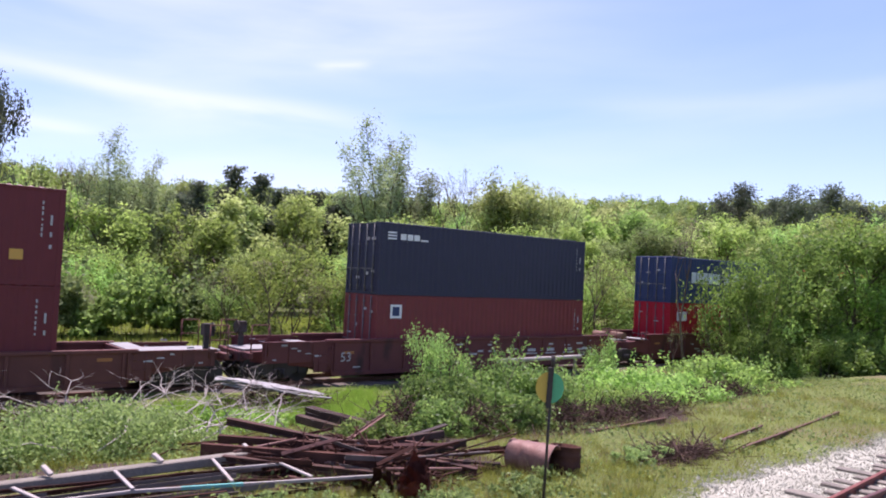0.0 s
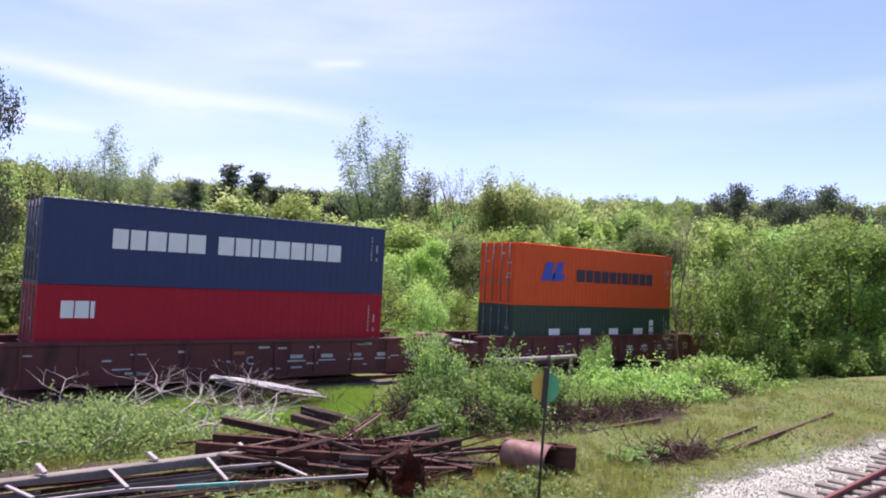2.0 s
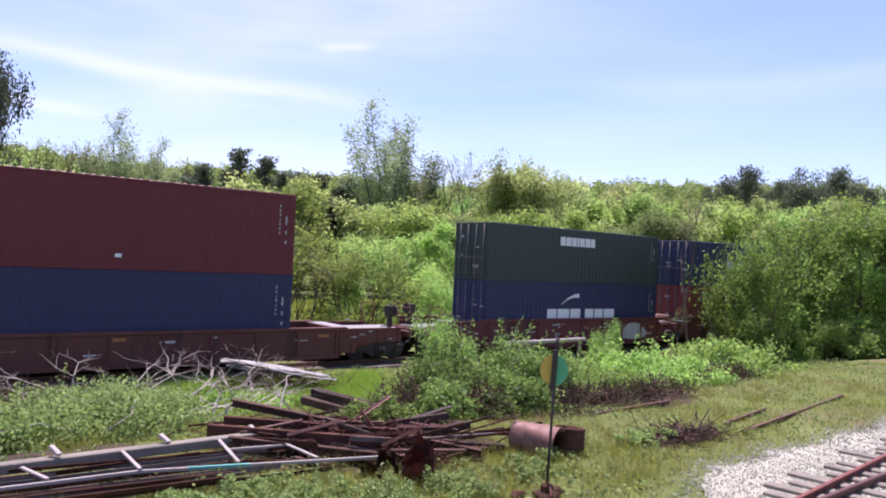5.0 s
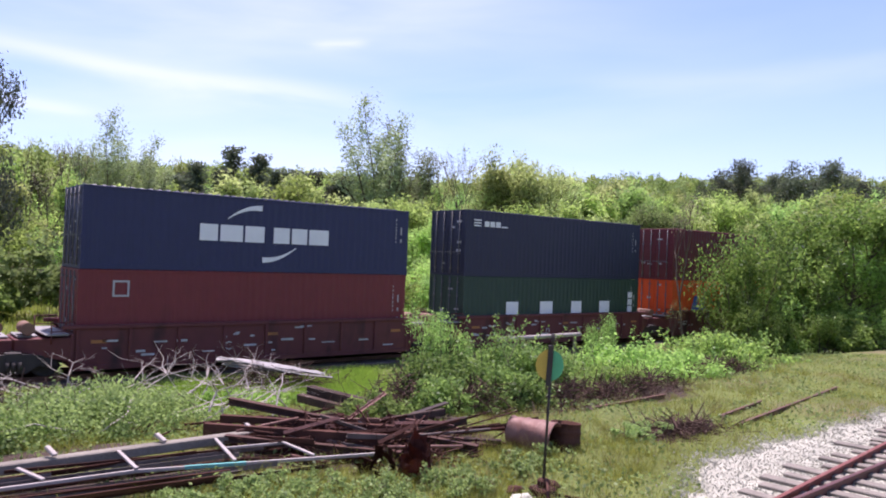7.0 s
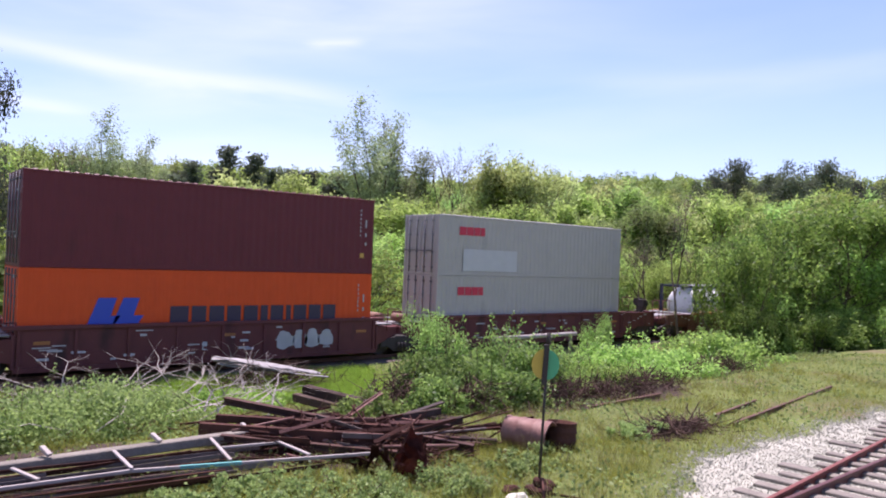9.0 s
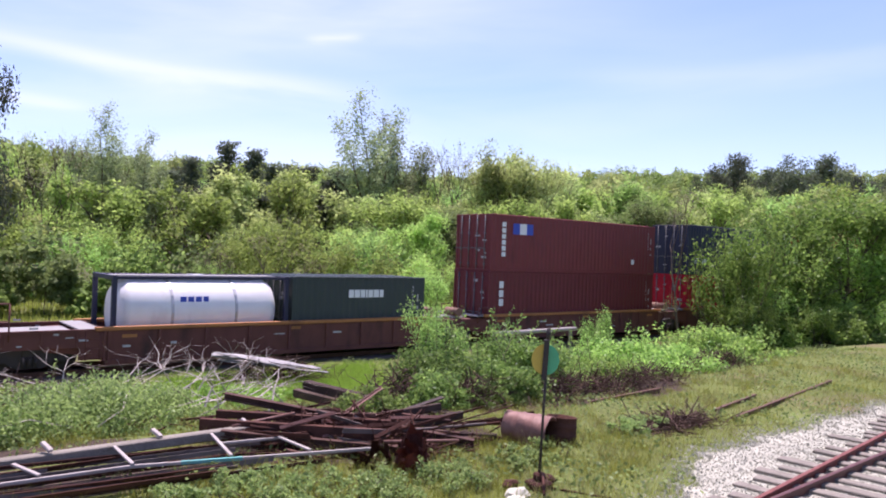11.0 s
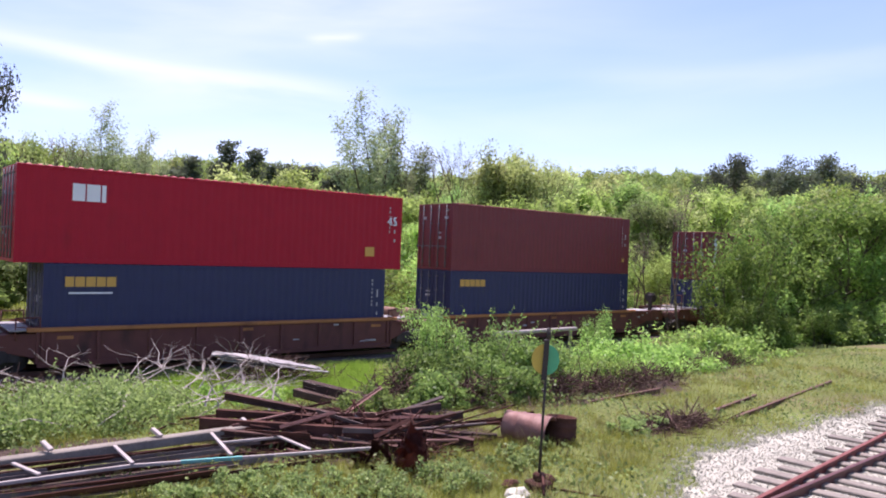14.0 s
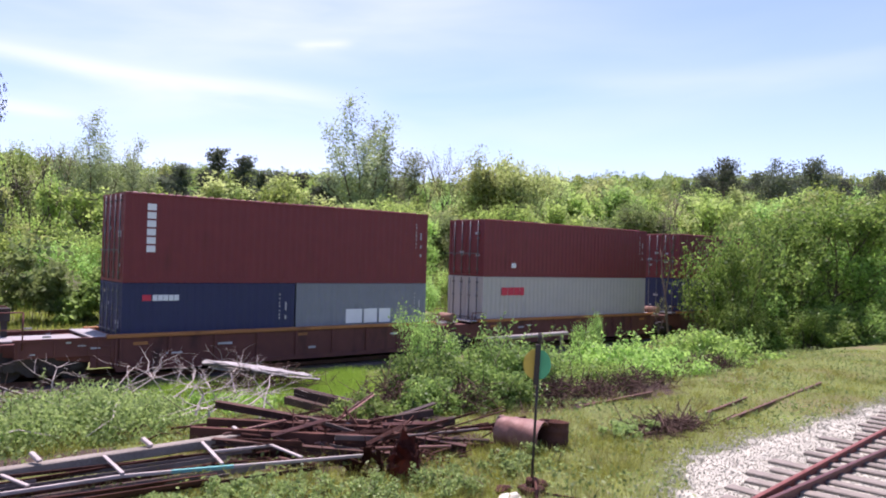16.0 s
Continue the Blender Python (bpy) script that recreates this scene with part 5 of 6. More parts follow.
def scrap_pile():
    """Rusty steel heaped behind a white metal frame."""
    for p, q, w, h, text in (((5.79, 13.69, 1.1), (8.6, 9.6, 0.72), 0.15, 0.13, "long rusty steel beam lying across the scrap pile"),
                             ((5.0, 11.9, 0.86), (7.15, 9.85, 0.76), 0.12, 0.11, "short rusty steel beam in the scrap pile"),
                             ((6.2, 12.9, 0.86), (8.7, 10.1, 0.74), 0.11, 0.11, "rusty steel beam under the scrap pile")):
        thing("steel_beam", i_section(reach(p, q), w, h), RUST_GREY, along(p, q), label=text, category="beam", group="scrap beams")
    chassis = holder("rusty_frame", along((5.1, 12.75, 0.56), (7.35, 10.5, 0.56)), label="dark rusty steel frame with slotted sides", category="scrap frame")
    for y in (-0.35, 0.35):
        part("side_channel", slotted(3.2), RUST, chassis, at=pose(0, y, 0))
    for x in (0.1, 1.1, 2.1, 3.05):
        part("cross_member", slab(x, x + 0.08, -0.35, 0.35, 0.1, 0.3, 0.01), RUST, chassis)
    for p, q, w, h in (((7.1, 11.6, 0.85), (9.25, 11.35, 0.98), 0.13, 0.1), ((7.9, 10.8, 0.82), (9.3, 10.75, 0.92), 0.15, 0.1), ((7.5, 11.3, 0.72), (9.3, 9.75, 0.7), 0.13, 0.12),
                       ((6.5, 11.3, 0.75), (8.3, 11.5, 0.8), 0.1, 0.1), ((7.2, 12.0, 0.75), (9.4, 11.9, 0.72), 0.16, 0.14), ((7.8, 10.2, 0.68), (9.2, 9.9, 0.66), 0.12, 0.1), ((6.4, 10.6, 0.7), (8.1, 10.9, 0.74), 0.09, 0.08)):
        thing("scrap_timber", slab(0, reach(p, q), -w / 2, w / 2, -h / 2, h / 2, 0.012), TIE, along(p, q, 12 * p[0]), label="dark old timber lying in the scrap pile", category="timber", group="scrap timbers")
    # sleepers stacked behind
    for k, (x, y, z, turn) in enumerate(((9.0, 15.2, 0.42, -80), (9.3, 15.0, 0.42, -78), (9.15, 15.1, 0.62, -83), (9.1, 13.0, 0.62, -86), (9.45, 13.1, 0.62, -80), (9.7, 12.9, 0.62, -84))):
        thing("old_sleeper", slab(-1.25, 1.25, -0.11, 0.11, -0.09, 0.11, 0.015), TIE, pose(x, y, z, 2, 0, turn), label="dark discarded railway sleeper in a heap", category="sleeper", group="discarded sleepers")
    # white frame on top of the heap
    f = holder("metal_rack", Matrix(), label="white painted steel rack frame lying on scrap", category="rack frame")
    rails = (((-1.2, 11.35, 0.70), (1.64, 10.92, 0.82)), ((1.64, 10.92, 0.82), (3.27, 10.87, 0.82)), ((3.27, 10.87, 0.82), (6.73, 9.98, 0.80)))
    for p, q in rails:
        part("long_rail", slab(0, reach(p, q), -0.022, 0.022, -0.024, 0.024, 0.005), OLD_WHITE, f, at=along(p, q))
    p, q = (4.75, 11.35, 0.84), (6.1, 11.15, 0.84)
    part("long_rail", slab(0, reach(p, q), -0.02, 0.02, -0.02, 0.02, 0.005), OLD_WHITE, f, at=along(p, q))
    p, q = Vector((3.9, 10.708, 0.817)), Vector((4.75, 10.489, 0.812))
    part("paint_remnant", slab(0, reach(p, q), -0.025, 0.025, -0.027, 0.027, 0.004), TEAL, f, "faded teal paint on the rail", at=along(p, q))
    for p, q in (((3.29, 11.85, 0.88), (3.27, 10.85, 0.86)), ((4.82, 11.92, 0.88), (4.6, 10.55, 0.86)), ((5.67, 11.24, 0.87), (5.76, 10.25, 0.85)), ((1.9, 11.6, 0.88), (2.1, 10.92, 0.87)), ((0.6, 11.75, 0.86), (0.75, 11.1, 0.84))):
        part("cross_bar", slab(0, reach(p, q), -0.028, 0.028, -0.016, 0.016, 0.005), OLD_WHITE, f, at=along(p, q))
    p, q = (-1.5, 12.0, 0.76), (5.5, 11.95, 0.84)
    thing("timber_beam", slab(0, reach(p, q), -0.1, 0.1, -0.075, 0.075, 0.015), GREY_WOOD, along(p, q), label="long weathered grey timber beam beside the rack", category="beam")
    for x, y, lean in ((2.42, 11.9, 0.24), (4.0, 11.92, 0.26), (5.5, 11.9, 0.26)):
        thing("stake", slab(-0.02, 0.2, -0.04, 0.04, -0.025, 0.025, 0.008), DEAD_WOOD, along((x, y, 0.93), (x - lean * 0.5, y + lean, 1.07)), label="short grey wooden stake leaning on the beam", category="stake", group="wooden stakes")
    rng = random.Random(4)
    for k in range(20):
        x0, y0 = rng.uniform(-1.0, 2.2), 10.25 + 0.085 * k
        L = rng.uniform(3.0, 4.6)
        thing("angle_iron", angle_section(L, rng.uniform(0.05, 0.08)), RUST if k % 3 else GREY_IRON, pose(x0, y0, 0.64 + rng.uniform(0.02, 0.12), rng.uniform(-20, 40), rng.uniform(-1.2, 0.6), rng.uniform(-9, 0)), label="thin rusty angle iron under the rack", category="angle iron", group="angle irons")
    for k in range(95):
        x, y = rng.uniform(5.2, 9.3), rng.uniform(9.9, 12.9)
        if abs((x - 5.2) * 0.75 + (y - 12.6)) > 1.5:
            continue
        L = rng.uniform(0.5, 1.9)
        thing("scrap_rod", rod((0, 0, 0), (L, 0, 0), rng.uniform(0.012, 0.03), seg=6) if k % 2 else angle_section(L, rng.uniform(0.04, 0.09)), (RUST, RUST, GREY_IRON, RUST, RUST_RED)[k % 5], pose(x, y, rng.uniform(0.66, 0.95), rng.uniform(0, 90), rng.uniform(-12, 14), rng.choice((-45, -20, 5, 140)) + rng.uniform(-25, 25)), label="thin rusty scrap iron in the pile", category="scrap iron", group="scrap iron")
    thing("scrap_tangle", twigs(420, (3.8, 2.6, 0.42), 0.016, 77, 0.35), RUST, pose(7.2, 11.3, 0.58, 0, 0, -45), label="tangled rusty wire and rods in the pile", category="scrap", kind="stuff")
    p, q = (7.42, 10.88, 0.66), (7.27, 11.35, 1.02)
    thing("white_bar", slab(0, reach(p, q), -0.03, 0.03, -0.02, 0.02, 0.006), OLD_WHITE, along(p, q), label="white painted bar leaning out of the scrap", category="bar")


def slotted(L):
    bm = bmesh.new()
    box(bm, 0, L, -0.02, 0.02, 0.0, 0.12)
    box(bm, 0, L, -0.02, 0.02, 0.32, 0.42)
    for k in range(8):
        x = L * k / 8
        box(bm, x, x + 0.22, -0.02, 0.02, 0.12, 0.32)
    box(bm, 0, L, -0.02, 0.1, -0.02, 0.0)
    box(bm, 0, L, -0.02, 0.1, 0.42, 0.44)
    return bm


def drum_shell(L, R, seed=0, dent=0.012, open_end=True):
    """A steel drum along x with two rolled hoops and an open end."""
    rng = np.random.RandomState(seed)
    bm = bmesh.new()
    seg = 28
    xs = [0, 0.015, 0.03, L * 0.33 - 0.03, L * 0.33, L * 0.33 + 0.03, L * 0.5, L * 0.67 - 0.03, L * 0.67, L * 0.67 + 0.03, L - 0.03, L - 0.015, L]
    bulge = [0.012, 0.014, 0, 0, 0.016, 0, 0, 0, 0.016, 0, 0, 0.014, 0.012]
    ph = rng.uniform(0, 6.28, 3)
    def ring(x, r):
        out = []
        for i in range(seg):
            a = 6.28318 * i / seg
            k = r + dent * (math.sin(2 * a + ph[0] + 3 * x) + 0.6 * math.sin(5 * a + ph[1] - 5 * x))
            out.append(bm.verts.new((x, k * math.cos(a), k * math.sin(a))))
        return out
    rows = [ring(x, R + b) for x, b in zip(xs, bulge)]
    inner = [ring(x, R - 0.012) for x in (L, L * 0.5, 0.04)]
    chain = rows + (inner if open_end else [])
    for a, b in zip(chain, chain[1:]):
        for i in range(seg):
            bm.faces.new((a[i], a[(i + 1) % seg], b[(i + 1) % seg], b[i])).smooth = True
    bm.faces.new(rows[0][::-1])
    bm.faces.new(chain[-1])
    return bm


def crushed_drum():
    """An upright drum, torn open and crumpled."""
    rng = np.random.RandomState(6)
    bm = bmesh.new()
    seg, rows = 26, []
    for k, z in enumerate((0, 0.12, 0.25, 0.38, 0.5, 0.6)):
        row = []
        for i in range(seg):
            a = 6.28318 * i / seg
            r = 0.33 + 0.05 * math.sin(3 * a + 2 * z) + rng.uniform(-0.05, 0.05) + 0.16 * k / 5 * math.sin(2 * a + 1)
            zz = z + (rng.uniform(-0.22, 0.2) if k == 5 else rng.uniform(-0.03, 0.03))
            row.append(bm.verts.new((r * math.cos(a), r * math.sin(a), zz)))
        rows.append(row)
    for a, b in zip(rows, rows[1:]):
        for i in range(seg):
            if rng.rand() > 0.05 + 0.05 * (a is rows[-2]):
                bm.faces.new((a[i], a[(i + 1) % seg], b[(i + 1) % seg], b[i]))
    bmesh.ops.solidify(bm, geom=list(bm.faces), thickness=0.012)
    return bm


def twigs(n, size, r, seed, flat=0.5):
    """A tangle of thin sticks."""
    rng = np.random.RandomState(seed)
    bm = bmesh.new()
    for k in range(n):
        x, y = rng.normal() * size[0] * 0.3, rng.normal() * size[1] * 0.3
        z = max(0.02, size[2] * (1 - (x / size[0]) ** 2 * 3 - (y / size[1]) ** 2 * 3) * rng.uniform(0.05, 1))
        d = Vector((rng.normal(), rng.normal(), rng.normal() * flat)).normalized() * rng.uniform(0.2, 0.6)
        p = Vector((x, y, z))
        mid = p + d + Vector(rng.normal(size=3)) * 0.08
        tube(bm, p - d, p + Vector(rng.normal(size=3)) * 0.03, r * rng.uniform(0.5, 1.3), r, 4, False)
        tube(bm, p, mid, r, r * 0.4, 4, False)
    return bm


def dead_branch(at, way, length, r, seed, label, depth=3):
    rng = np.random.RandomState(seed)
    segs, tips = [], []
    branching(rng, (0, 0, 0), way, length, r, depth, segs, tips, 0.9, 0.02, (1, 3), 0.72)
    segs = [(Vector((p.x, p.y, max(p.z, -0.05))), Vector((q.x, q.y, max(q.z, -0.05))), a, b) for p, q, a, b in segs]
    return thing("dead_branch", limbs_mesh("dead_branch", segs, 6), DEAD_WOOD, pose(*at) @ Matrix.Diagonal((0.9, 0.9, 0.5, 1)), label=label, category="branch", group="dead branches")


def stones(n, seed, pick):
    rng = np.random.RandomState(seed)
    x, y = rng.uniform(6, 24, n), rng.uniform(3.6, 8.2, n)
    ok = pick(x, y, rng)
    x, y = x[ok], y[ok]
    z = height(x, y) + 0.048
    n = len(x)
    c = np.stack([x, y, z], 1)
    s = rng.uniform(0.009, 0.027, n)[:, None]
    v = [c + rng.normal(size=(n, 3)) * s * 0.25 + s * np.array(d) for d in ((1, 0, -0.4), (-0.5, 0.9, -0.4), (-0.5, -0.9, -0.4), (0, 0, 0.8))]
    tri = [(0, 1, 3), (1, 2, 3), (2, 0, 3)]
    return soup("stones", np.stack([np.stack([v[a], v[b], v[d]], 1) for a, b, d in tri], 1).reshape(-1, 3), 3)


def gravel_edge(x):
    x = np.asarray(x, float)
    return np.interp(x, (-40.0, 5.0, 9.3, 10.6, 12.3, 14.7, 30.0, 60.0), (1.1, 5.3, 6.15, 6.8, 7.45, 7.4, 7.7, 11.3)) + 0.12 * np.sin(2.3 * x) + 0.06 * np.sin(5.9 * x)


def gravel_sheet():
    bm = bmesh.new()
    xs = np.arange(-38, 48, 0.25)
    grid = []
    for x in xs:
        top = float(gravel_edge(x)) + 0.1 * math.sin(9 * x)
        row = []
        for k in range(13):
            low = 4.12 + 0.105 * x - 3.0 + 0.2 * math.sin(1.7 * x)
            y = low + (top - low) * k / 12
            row.append(bm.verts.new((x, y, float(height(x, y)) + (0.045 if 0 < k < 12 else -0.03) + 0.006 * math.sin(13 * x + 7 * k))))
        grid.append(row)
    for a, b in zip(grid, grid[1:]):
        for k in range(12):
            bm.faces.new((a[k], b[k], b[k + 1], a[k + 1])).smooth = True
    return bm


def siding():
    s = holder("railway_siding", Matrix(), label="disused siding with rusty rails on weathered sleepers", category="railway track", kind="structure")
    start, turn = Vector((4.2, 4.56, 0.79)), 6.0
    base = Matrix.Translation(start) @ pose(0, 0, 0, 0, 0, turn)
    part("rail", rail_mesh(80), RUST_RAIL, s, "red brown rusty rail", at=base @ pose(-38, 0, 0))
    part("rail", rail_mesh(80), RUST_RAIL, s, "red brown rusty rail", at=base @ pose(-38, -1.505, 0))
    part("point_rail", rail_mesh(12), RUST_DARK, s, "dark rusty point rail that meets the first", at=base @ pose(4.9, -0.085, 0.006, 0, 0, -3.9))
    rng = random.Random(9)
    kinds = [slab(-0.11, 0.11, -2.1, 0.52, -0.34, -0.118, 0.012), slab(-0.1, 0.1, -2.1, 0.42, -0.34, -0.112, 0.015), slab(-0.12, 0.12, -2.1, 0.68, -0.34, -0.118, 0.012)]
    kinds = [as_mesh("sleeper", k) for k in kinds]
    for k in range(-72, 78):
        part("sleeper", kinds[rng.randint(0, 2)], GREY_WOOD, s, at=base @ pose(0.3 + 0.52 * k + rng.uniform(-0.06, 0.06), rng.uniform(-0.15, 0.15), rng.uniform(0.012, 0.03), 0, 0, rng.uniform(-3, 3)))


def switch_stand():
    """A hand-thrown switch stand with a round two-coloured target."""
    s = holder("switch_stand", Matrix(), label="switch stand with a round yellow and green target", category="switch stand")
    foot, top = Vector((8.02, 7.5, 0.62)), Vector((8.12, 7.5, 2.95))
    part("mast", rod(foot, top, 0.022, 0.018, 10), BOGIE, s, "dark steel mast")
    c = foot.lerp(top, 0.80)
    yaw = math.degrees(math.atan2(c.y, c.x)) - 90
    disc = Matrix.Translation(c) @ pose(0, 0.026, 0, 0, 2.5, yaw)
    part("target", half_disc(0.205, -0.205, -0.02), SIGN_YELLOW, s, "yellow part of the target", at=disc)
    part("target", half_disc(0.205, -0.02, 0.205), SIGN_GREEN, s, "green part of the target", at=disc)
    part("target_clamp", slab(-0.04, 0.04, -0.03, 0.03, -0.3, 0.3, 0.006), BOGIE, s, at=disc @ pose(0, -0.03, 0))
    part("lamp_tip", rod(top - Vector((0, 0, 0.16)), top, 0.035, 0.03, 10), BOGIE, s)
    part("base", slab(7.86, 8.18, 7.34, 7.66, 0.56, 0.72, 0.03), RUST, s, "rusty cast base")
    part("gear_box", slab(7.95, 8.11, 7.42, 7.58, 0.72, 0.84, 0.03), RUST, s, "rusty gear housing")
    part("lever", rod((8.0, 7.4, 0.85), (7.6, 7.0, 0.72), 0.022, 0.018), RUST, s, "rusty throw lever")
    part("connecting_rod", rod((8.15, 7.4, 0.62), (8.7, 6.4, 0.6), 0.015), RUST, s, "rusty connecting rod")


def half_disc(R, x0, x1):
    bm = bmesh.new()
    n = 14
    for y, flip in ((-0.006, 1), (0.006, -1)):
        lo, hi = [], []
        for i in range(n + 1):
            x = x0 + (x1 - x0) * i / n
            h = math.sqrt(max(0, R * R - x * x)) * 1.12
            lo.append(bm.verts.new((x, y, -h)))
            hi.append(bm.verts.new((x, y, h)))
        for i in range(n):
            f = (lo[i], lo[i + 1], hi[i + 1], hi[i])
            bm.faces.new(f if flip > 0 else f[::-1])
    bmesh.ops.remove_doubles(bm, verts=list(bm.verts), dist=1e-5)
    return bm


SIGN_YELLOW = surface("faded yellow enamel", (0.52, 0.36, 0.05), 0.5, var=0.15)
SIGN_GREEN = surface("faded green enamel", (0.05, 0.36, 0.17), 0.5, var=0.15)
RUST_DARK = surface("dark rail rust", (0.105, 0.04, 0.032), 0.55, 0.3, var=0.3, scale=3, dirt=(0.06, 0.03, 0.026), amount=0.4)
RUST_RAIL = surface("red brown rail", (0.17, 0.048, 0.035), 0.7, 0.2, var=0.25, scale=3, dirt=(0.08, 0.035, 0.03), amount=0.4)

thing("gravel_bed", gravel_sheet(), GRAVEL, Matrix(), label="white crushed limestone along the siding", category="gravel", kind="structure")
thing("loose_gravel", stones(46000, 2, lambda x, y, r: (y < gravel_edge(x) + 0.25 * r.normal(size=len(x)))), STONE, Matrix(), label="loose white limestone chips", category="gravel", kind="stuff")
siding()
switch_stand()
for k, (x, y, s) in enumerate(((7.45, 7.35, 0.14), (7.2, 7.15, 0.12), (7.7, 7.75, 0.1), (8.3, 7.6, 0.11))):
    bm = bmesh.new()
    bmesh.ops.create_icosphere(bm, subdivisions=2, radius=1.0)
    for v in bm.verts:
        v.co *= 1 + 0.35 * noise.noise(v.co * 1.4 + Vector((k, 0, 0)))
    thing("stone", bm, STONE if k < 2 else RUST, pose(x, y, 0.66) @ Matrix.Diagonal((s * 1.5, s, s * 0.7, 1)), label="pale rough stone by the switch stand" if k < 2 else "rusty lump of iron by the switch stand", category="stone", group="stones at the switch stand")
scrap_pile()
thing("oil_drum", drum_shell(0.86, 0.285, 3), RUST_RED, along((9.6, 9.78, 0.87), (9.86, 8.96, 0.86)), label="rusty red steel drum lying in the grass", category="drum", group="drums")
thing("oil_drum", drum_shell(0.5, 0.27, 5), RUST, pose(10.25, 9.1, 0.6, 0, -84, 20), label="short dark rusty drum standing open", category="drum", group="drums")
thing("crushed_drum", crushed_drum(), RUST_TORN, pose(6.95, 9.2, 0.58, 8, -16, 30) @ Matrix.Diagonal((0.85, 0.85, 0.85, 1)), label="torn and crumpled rusty drum", category="drum")
thing("crushed_drum", crushed_drum(), RUST, pose(6.6, 9.55, 0.6, -50, 22, 140) @ Matrix.Diagonal((0.7, 0.7, 0.7, 1)), label="torn and crumpled rusty drum on its side", category="drum")
for p, q in (((15.5, 9.14, 0.66), (18.25, 9.66, 0.66)), ((15.04, 8.45, 0.66), (18.9, 9.08, 0.66)), ((18.9, 9.08, 0.66), (22.68, 9.7, 0.66)), ((13.6, 11.2, 0.66), (16.8, 11.5, 0.64))):
    thing("old_rail", rail_mesh(reach(p, q)), RUSTY_RAIL, along((p[0], p[1], p[2] + 0.03), (q[0], q[1], q[2] + 0.03)), label="old rusty rail lying in the grass", category="rail", group="old rails in the grass")

# dead wood
thing("brush_pile", twigs(300, (2.3, 0.9, 0.26), 0.012, 3, 0.3), DRY_TWIG, pose(*g(13.5, 8.85)), label="low heap of rusty wire and twigs", category="brush pile", kind="stuff")
for k, (x, y, sx, sy, h, n) in enumerate(((14.2, 12.1, 3.4, 1.2, 0.55, 300), (17.2, 12.4, 3.6, 1.2, 0.5, 260), (11.2, 12.6, 2.4, 1.2, 0.7, 300), (22.5, 13.4, 4.5, 1.2, 0.5, 300), (3.2, 20.6, 5.0, 2.2, 0.8, 420), (9.8, 13.6, 2.0, 1.8, 0.9, 220))):
    thing("dry_brush", twigs(n, (sx, sy, h), 0.011, 20 + k, 0.7), DRY_TWIG, pose(*g(x, y)), label="tangle of dry brown twigs under the bushes", category="brush", group="dry brush", kind="stuff")
for k, (x, y, up, way, L, r) in enumerate(((3.4, 20.8, 0.5, (1, -0.3, 0.25), 1.5, 0.06), (4.4, 21.0, 0.3, (0.3, 0.1, 1), 1.0, 0.05), (4.2, 20.6, 0.5, (-1, 0.2, 0.4), 1.3, 0.05), (5.0, 20.4, 0.3, (1, 0.3, 0.5), 1.5, 0.05), (6.2, 20.9, 0.2, (1, 0.1, 0.6), 1.4, 0.05),
                                           (4.0, 18.6, 0.2, (1, -0.8, 0.35), 1.5, 0.05), (7.5, 20.6, 0.2, (0.8, 0.2, 0.7), 1.2, 0.045), (6.0, 15.2, 0.3, (0.6, 0.3, 1), 0.9, 0.05), (5.6, 14.6, 0.2, (1, 0.5, 0.6), 1.1, 0.05), (5.8, 13.6, 0.15, (-0.2, 0.5, 1), 0.8, 0.04), (7.4, 16.4, 0.2, (1, 0.2, 0.45), 1.3, 0.05),
                                           (5.4, 15.8, 0.3, (1, -0.4, 0.3), 1.5, 0.045), (2.6, 20.4, 0.3, (-0.4, -0.2, 1), 0.9, 0.05), (8.6, 20.9, 0.25, (-1, -0.1, 0.8), 1.1, 0.045))):
    dead_branch(g(x, y, up), way, L, r * 0.75, 40 + k, "bleached forked dead branch lying in the weeds")


def split_board(L, w, seed):
    """A long warped board with splintered edges and ends."""
    rng = random.Random(seed)
    bm = bmesh.new()
    rows, n = [], 14
    for i in range(n + 1):
        u = i / n
        a = w * (0.5 + rng.uniform(-0.16, 0.1)) * (1 - 0.75 * max(0, u - 0.55))
        z = 0.05 * math.sin(2.6 * u + seed) + rng.uniform(-0.012, 0.012)
        x = L * u + (rng.uniform(-0.12, 0.12) if i in (0, n) else 0)
        rows.append([bm.verts.new((x + rng.uniform(-0.04, 0.04), y, z + d + 0.05 * y * math.sin(3 * u + seed))) for y, d in ((-a, -0.012), (a, -0.012), (a, 0.012), (0.1 * a, 0.03), (-a, 0.012))])
    for p, q in zip(rows, rows[1:]):
        for k in range(5):
            bm.faces.new((p[k], p[(k + 1) % 5], q[(k + 1) % 5], q[k]))
    bm.faces.new(rows[0][::-1])
    bm.faces.new(rows[-1])
    return bm


def board_heap():
    rng = random.Random(12)
    a, b = Vector((9.0, 22.0, 0.66)), Vector((12.0, 20.5, 0.36))
    for k in range(6):
        p = a + Vector((rng.uniform(-0.1, 0.9), rng.uniform(-0.3, 0.3), 0.035 * k - 0.2))
        q = b + Vector((rng.uniform(-1.3, 0.5), rng.uniform(-0.35, 0.35), 0.03 * k - 0.2))
        thing("board", split_board(reach(p, q), rng.uniform(0.16, 0.32), 3 + k), PALE_WOOD, along(p, q, rng.uniform(-14, 14)), label="splintered weathered board in a heap by the line", category="board", group="heap of boards")
    thing("dry_brush", twigs(520, (4.4, 2.2, 0.8), 0.012, 61, 0.5), DRY_TWIG, pose(10.6, 21.3, -0.3), label="heap of dry twigs under the boards", category="brush", group="dry brush", kind="stuff")


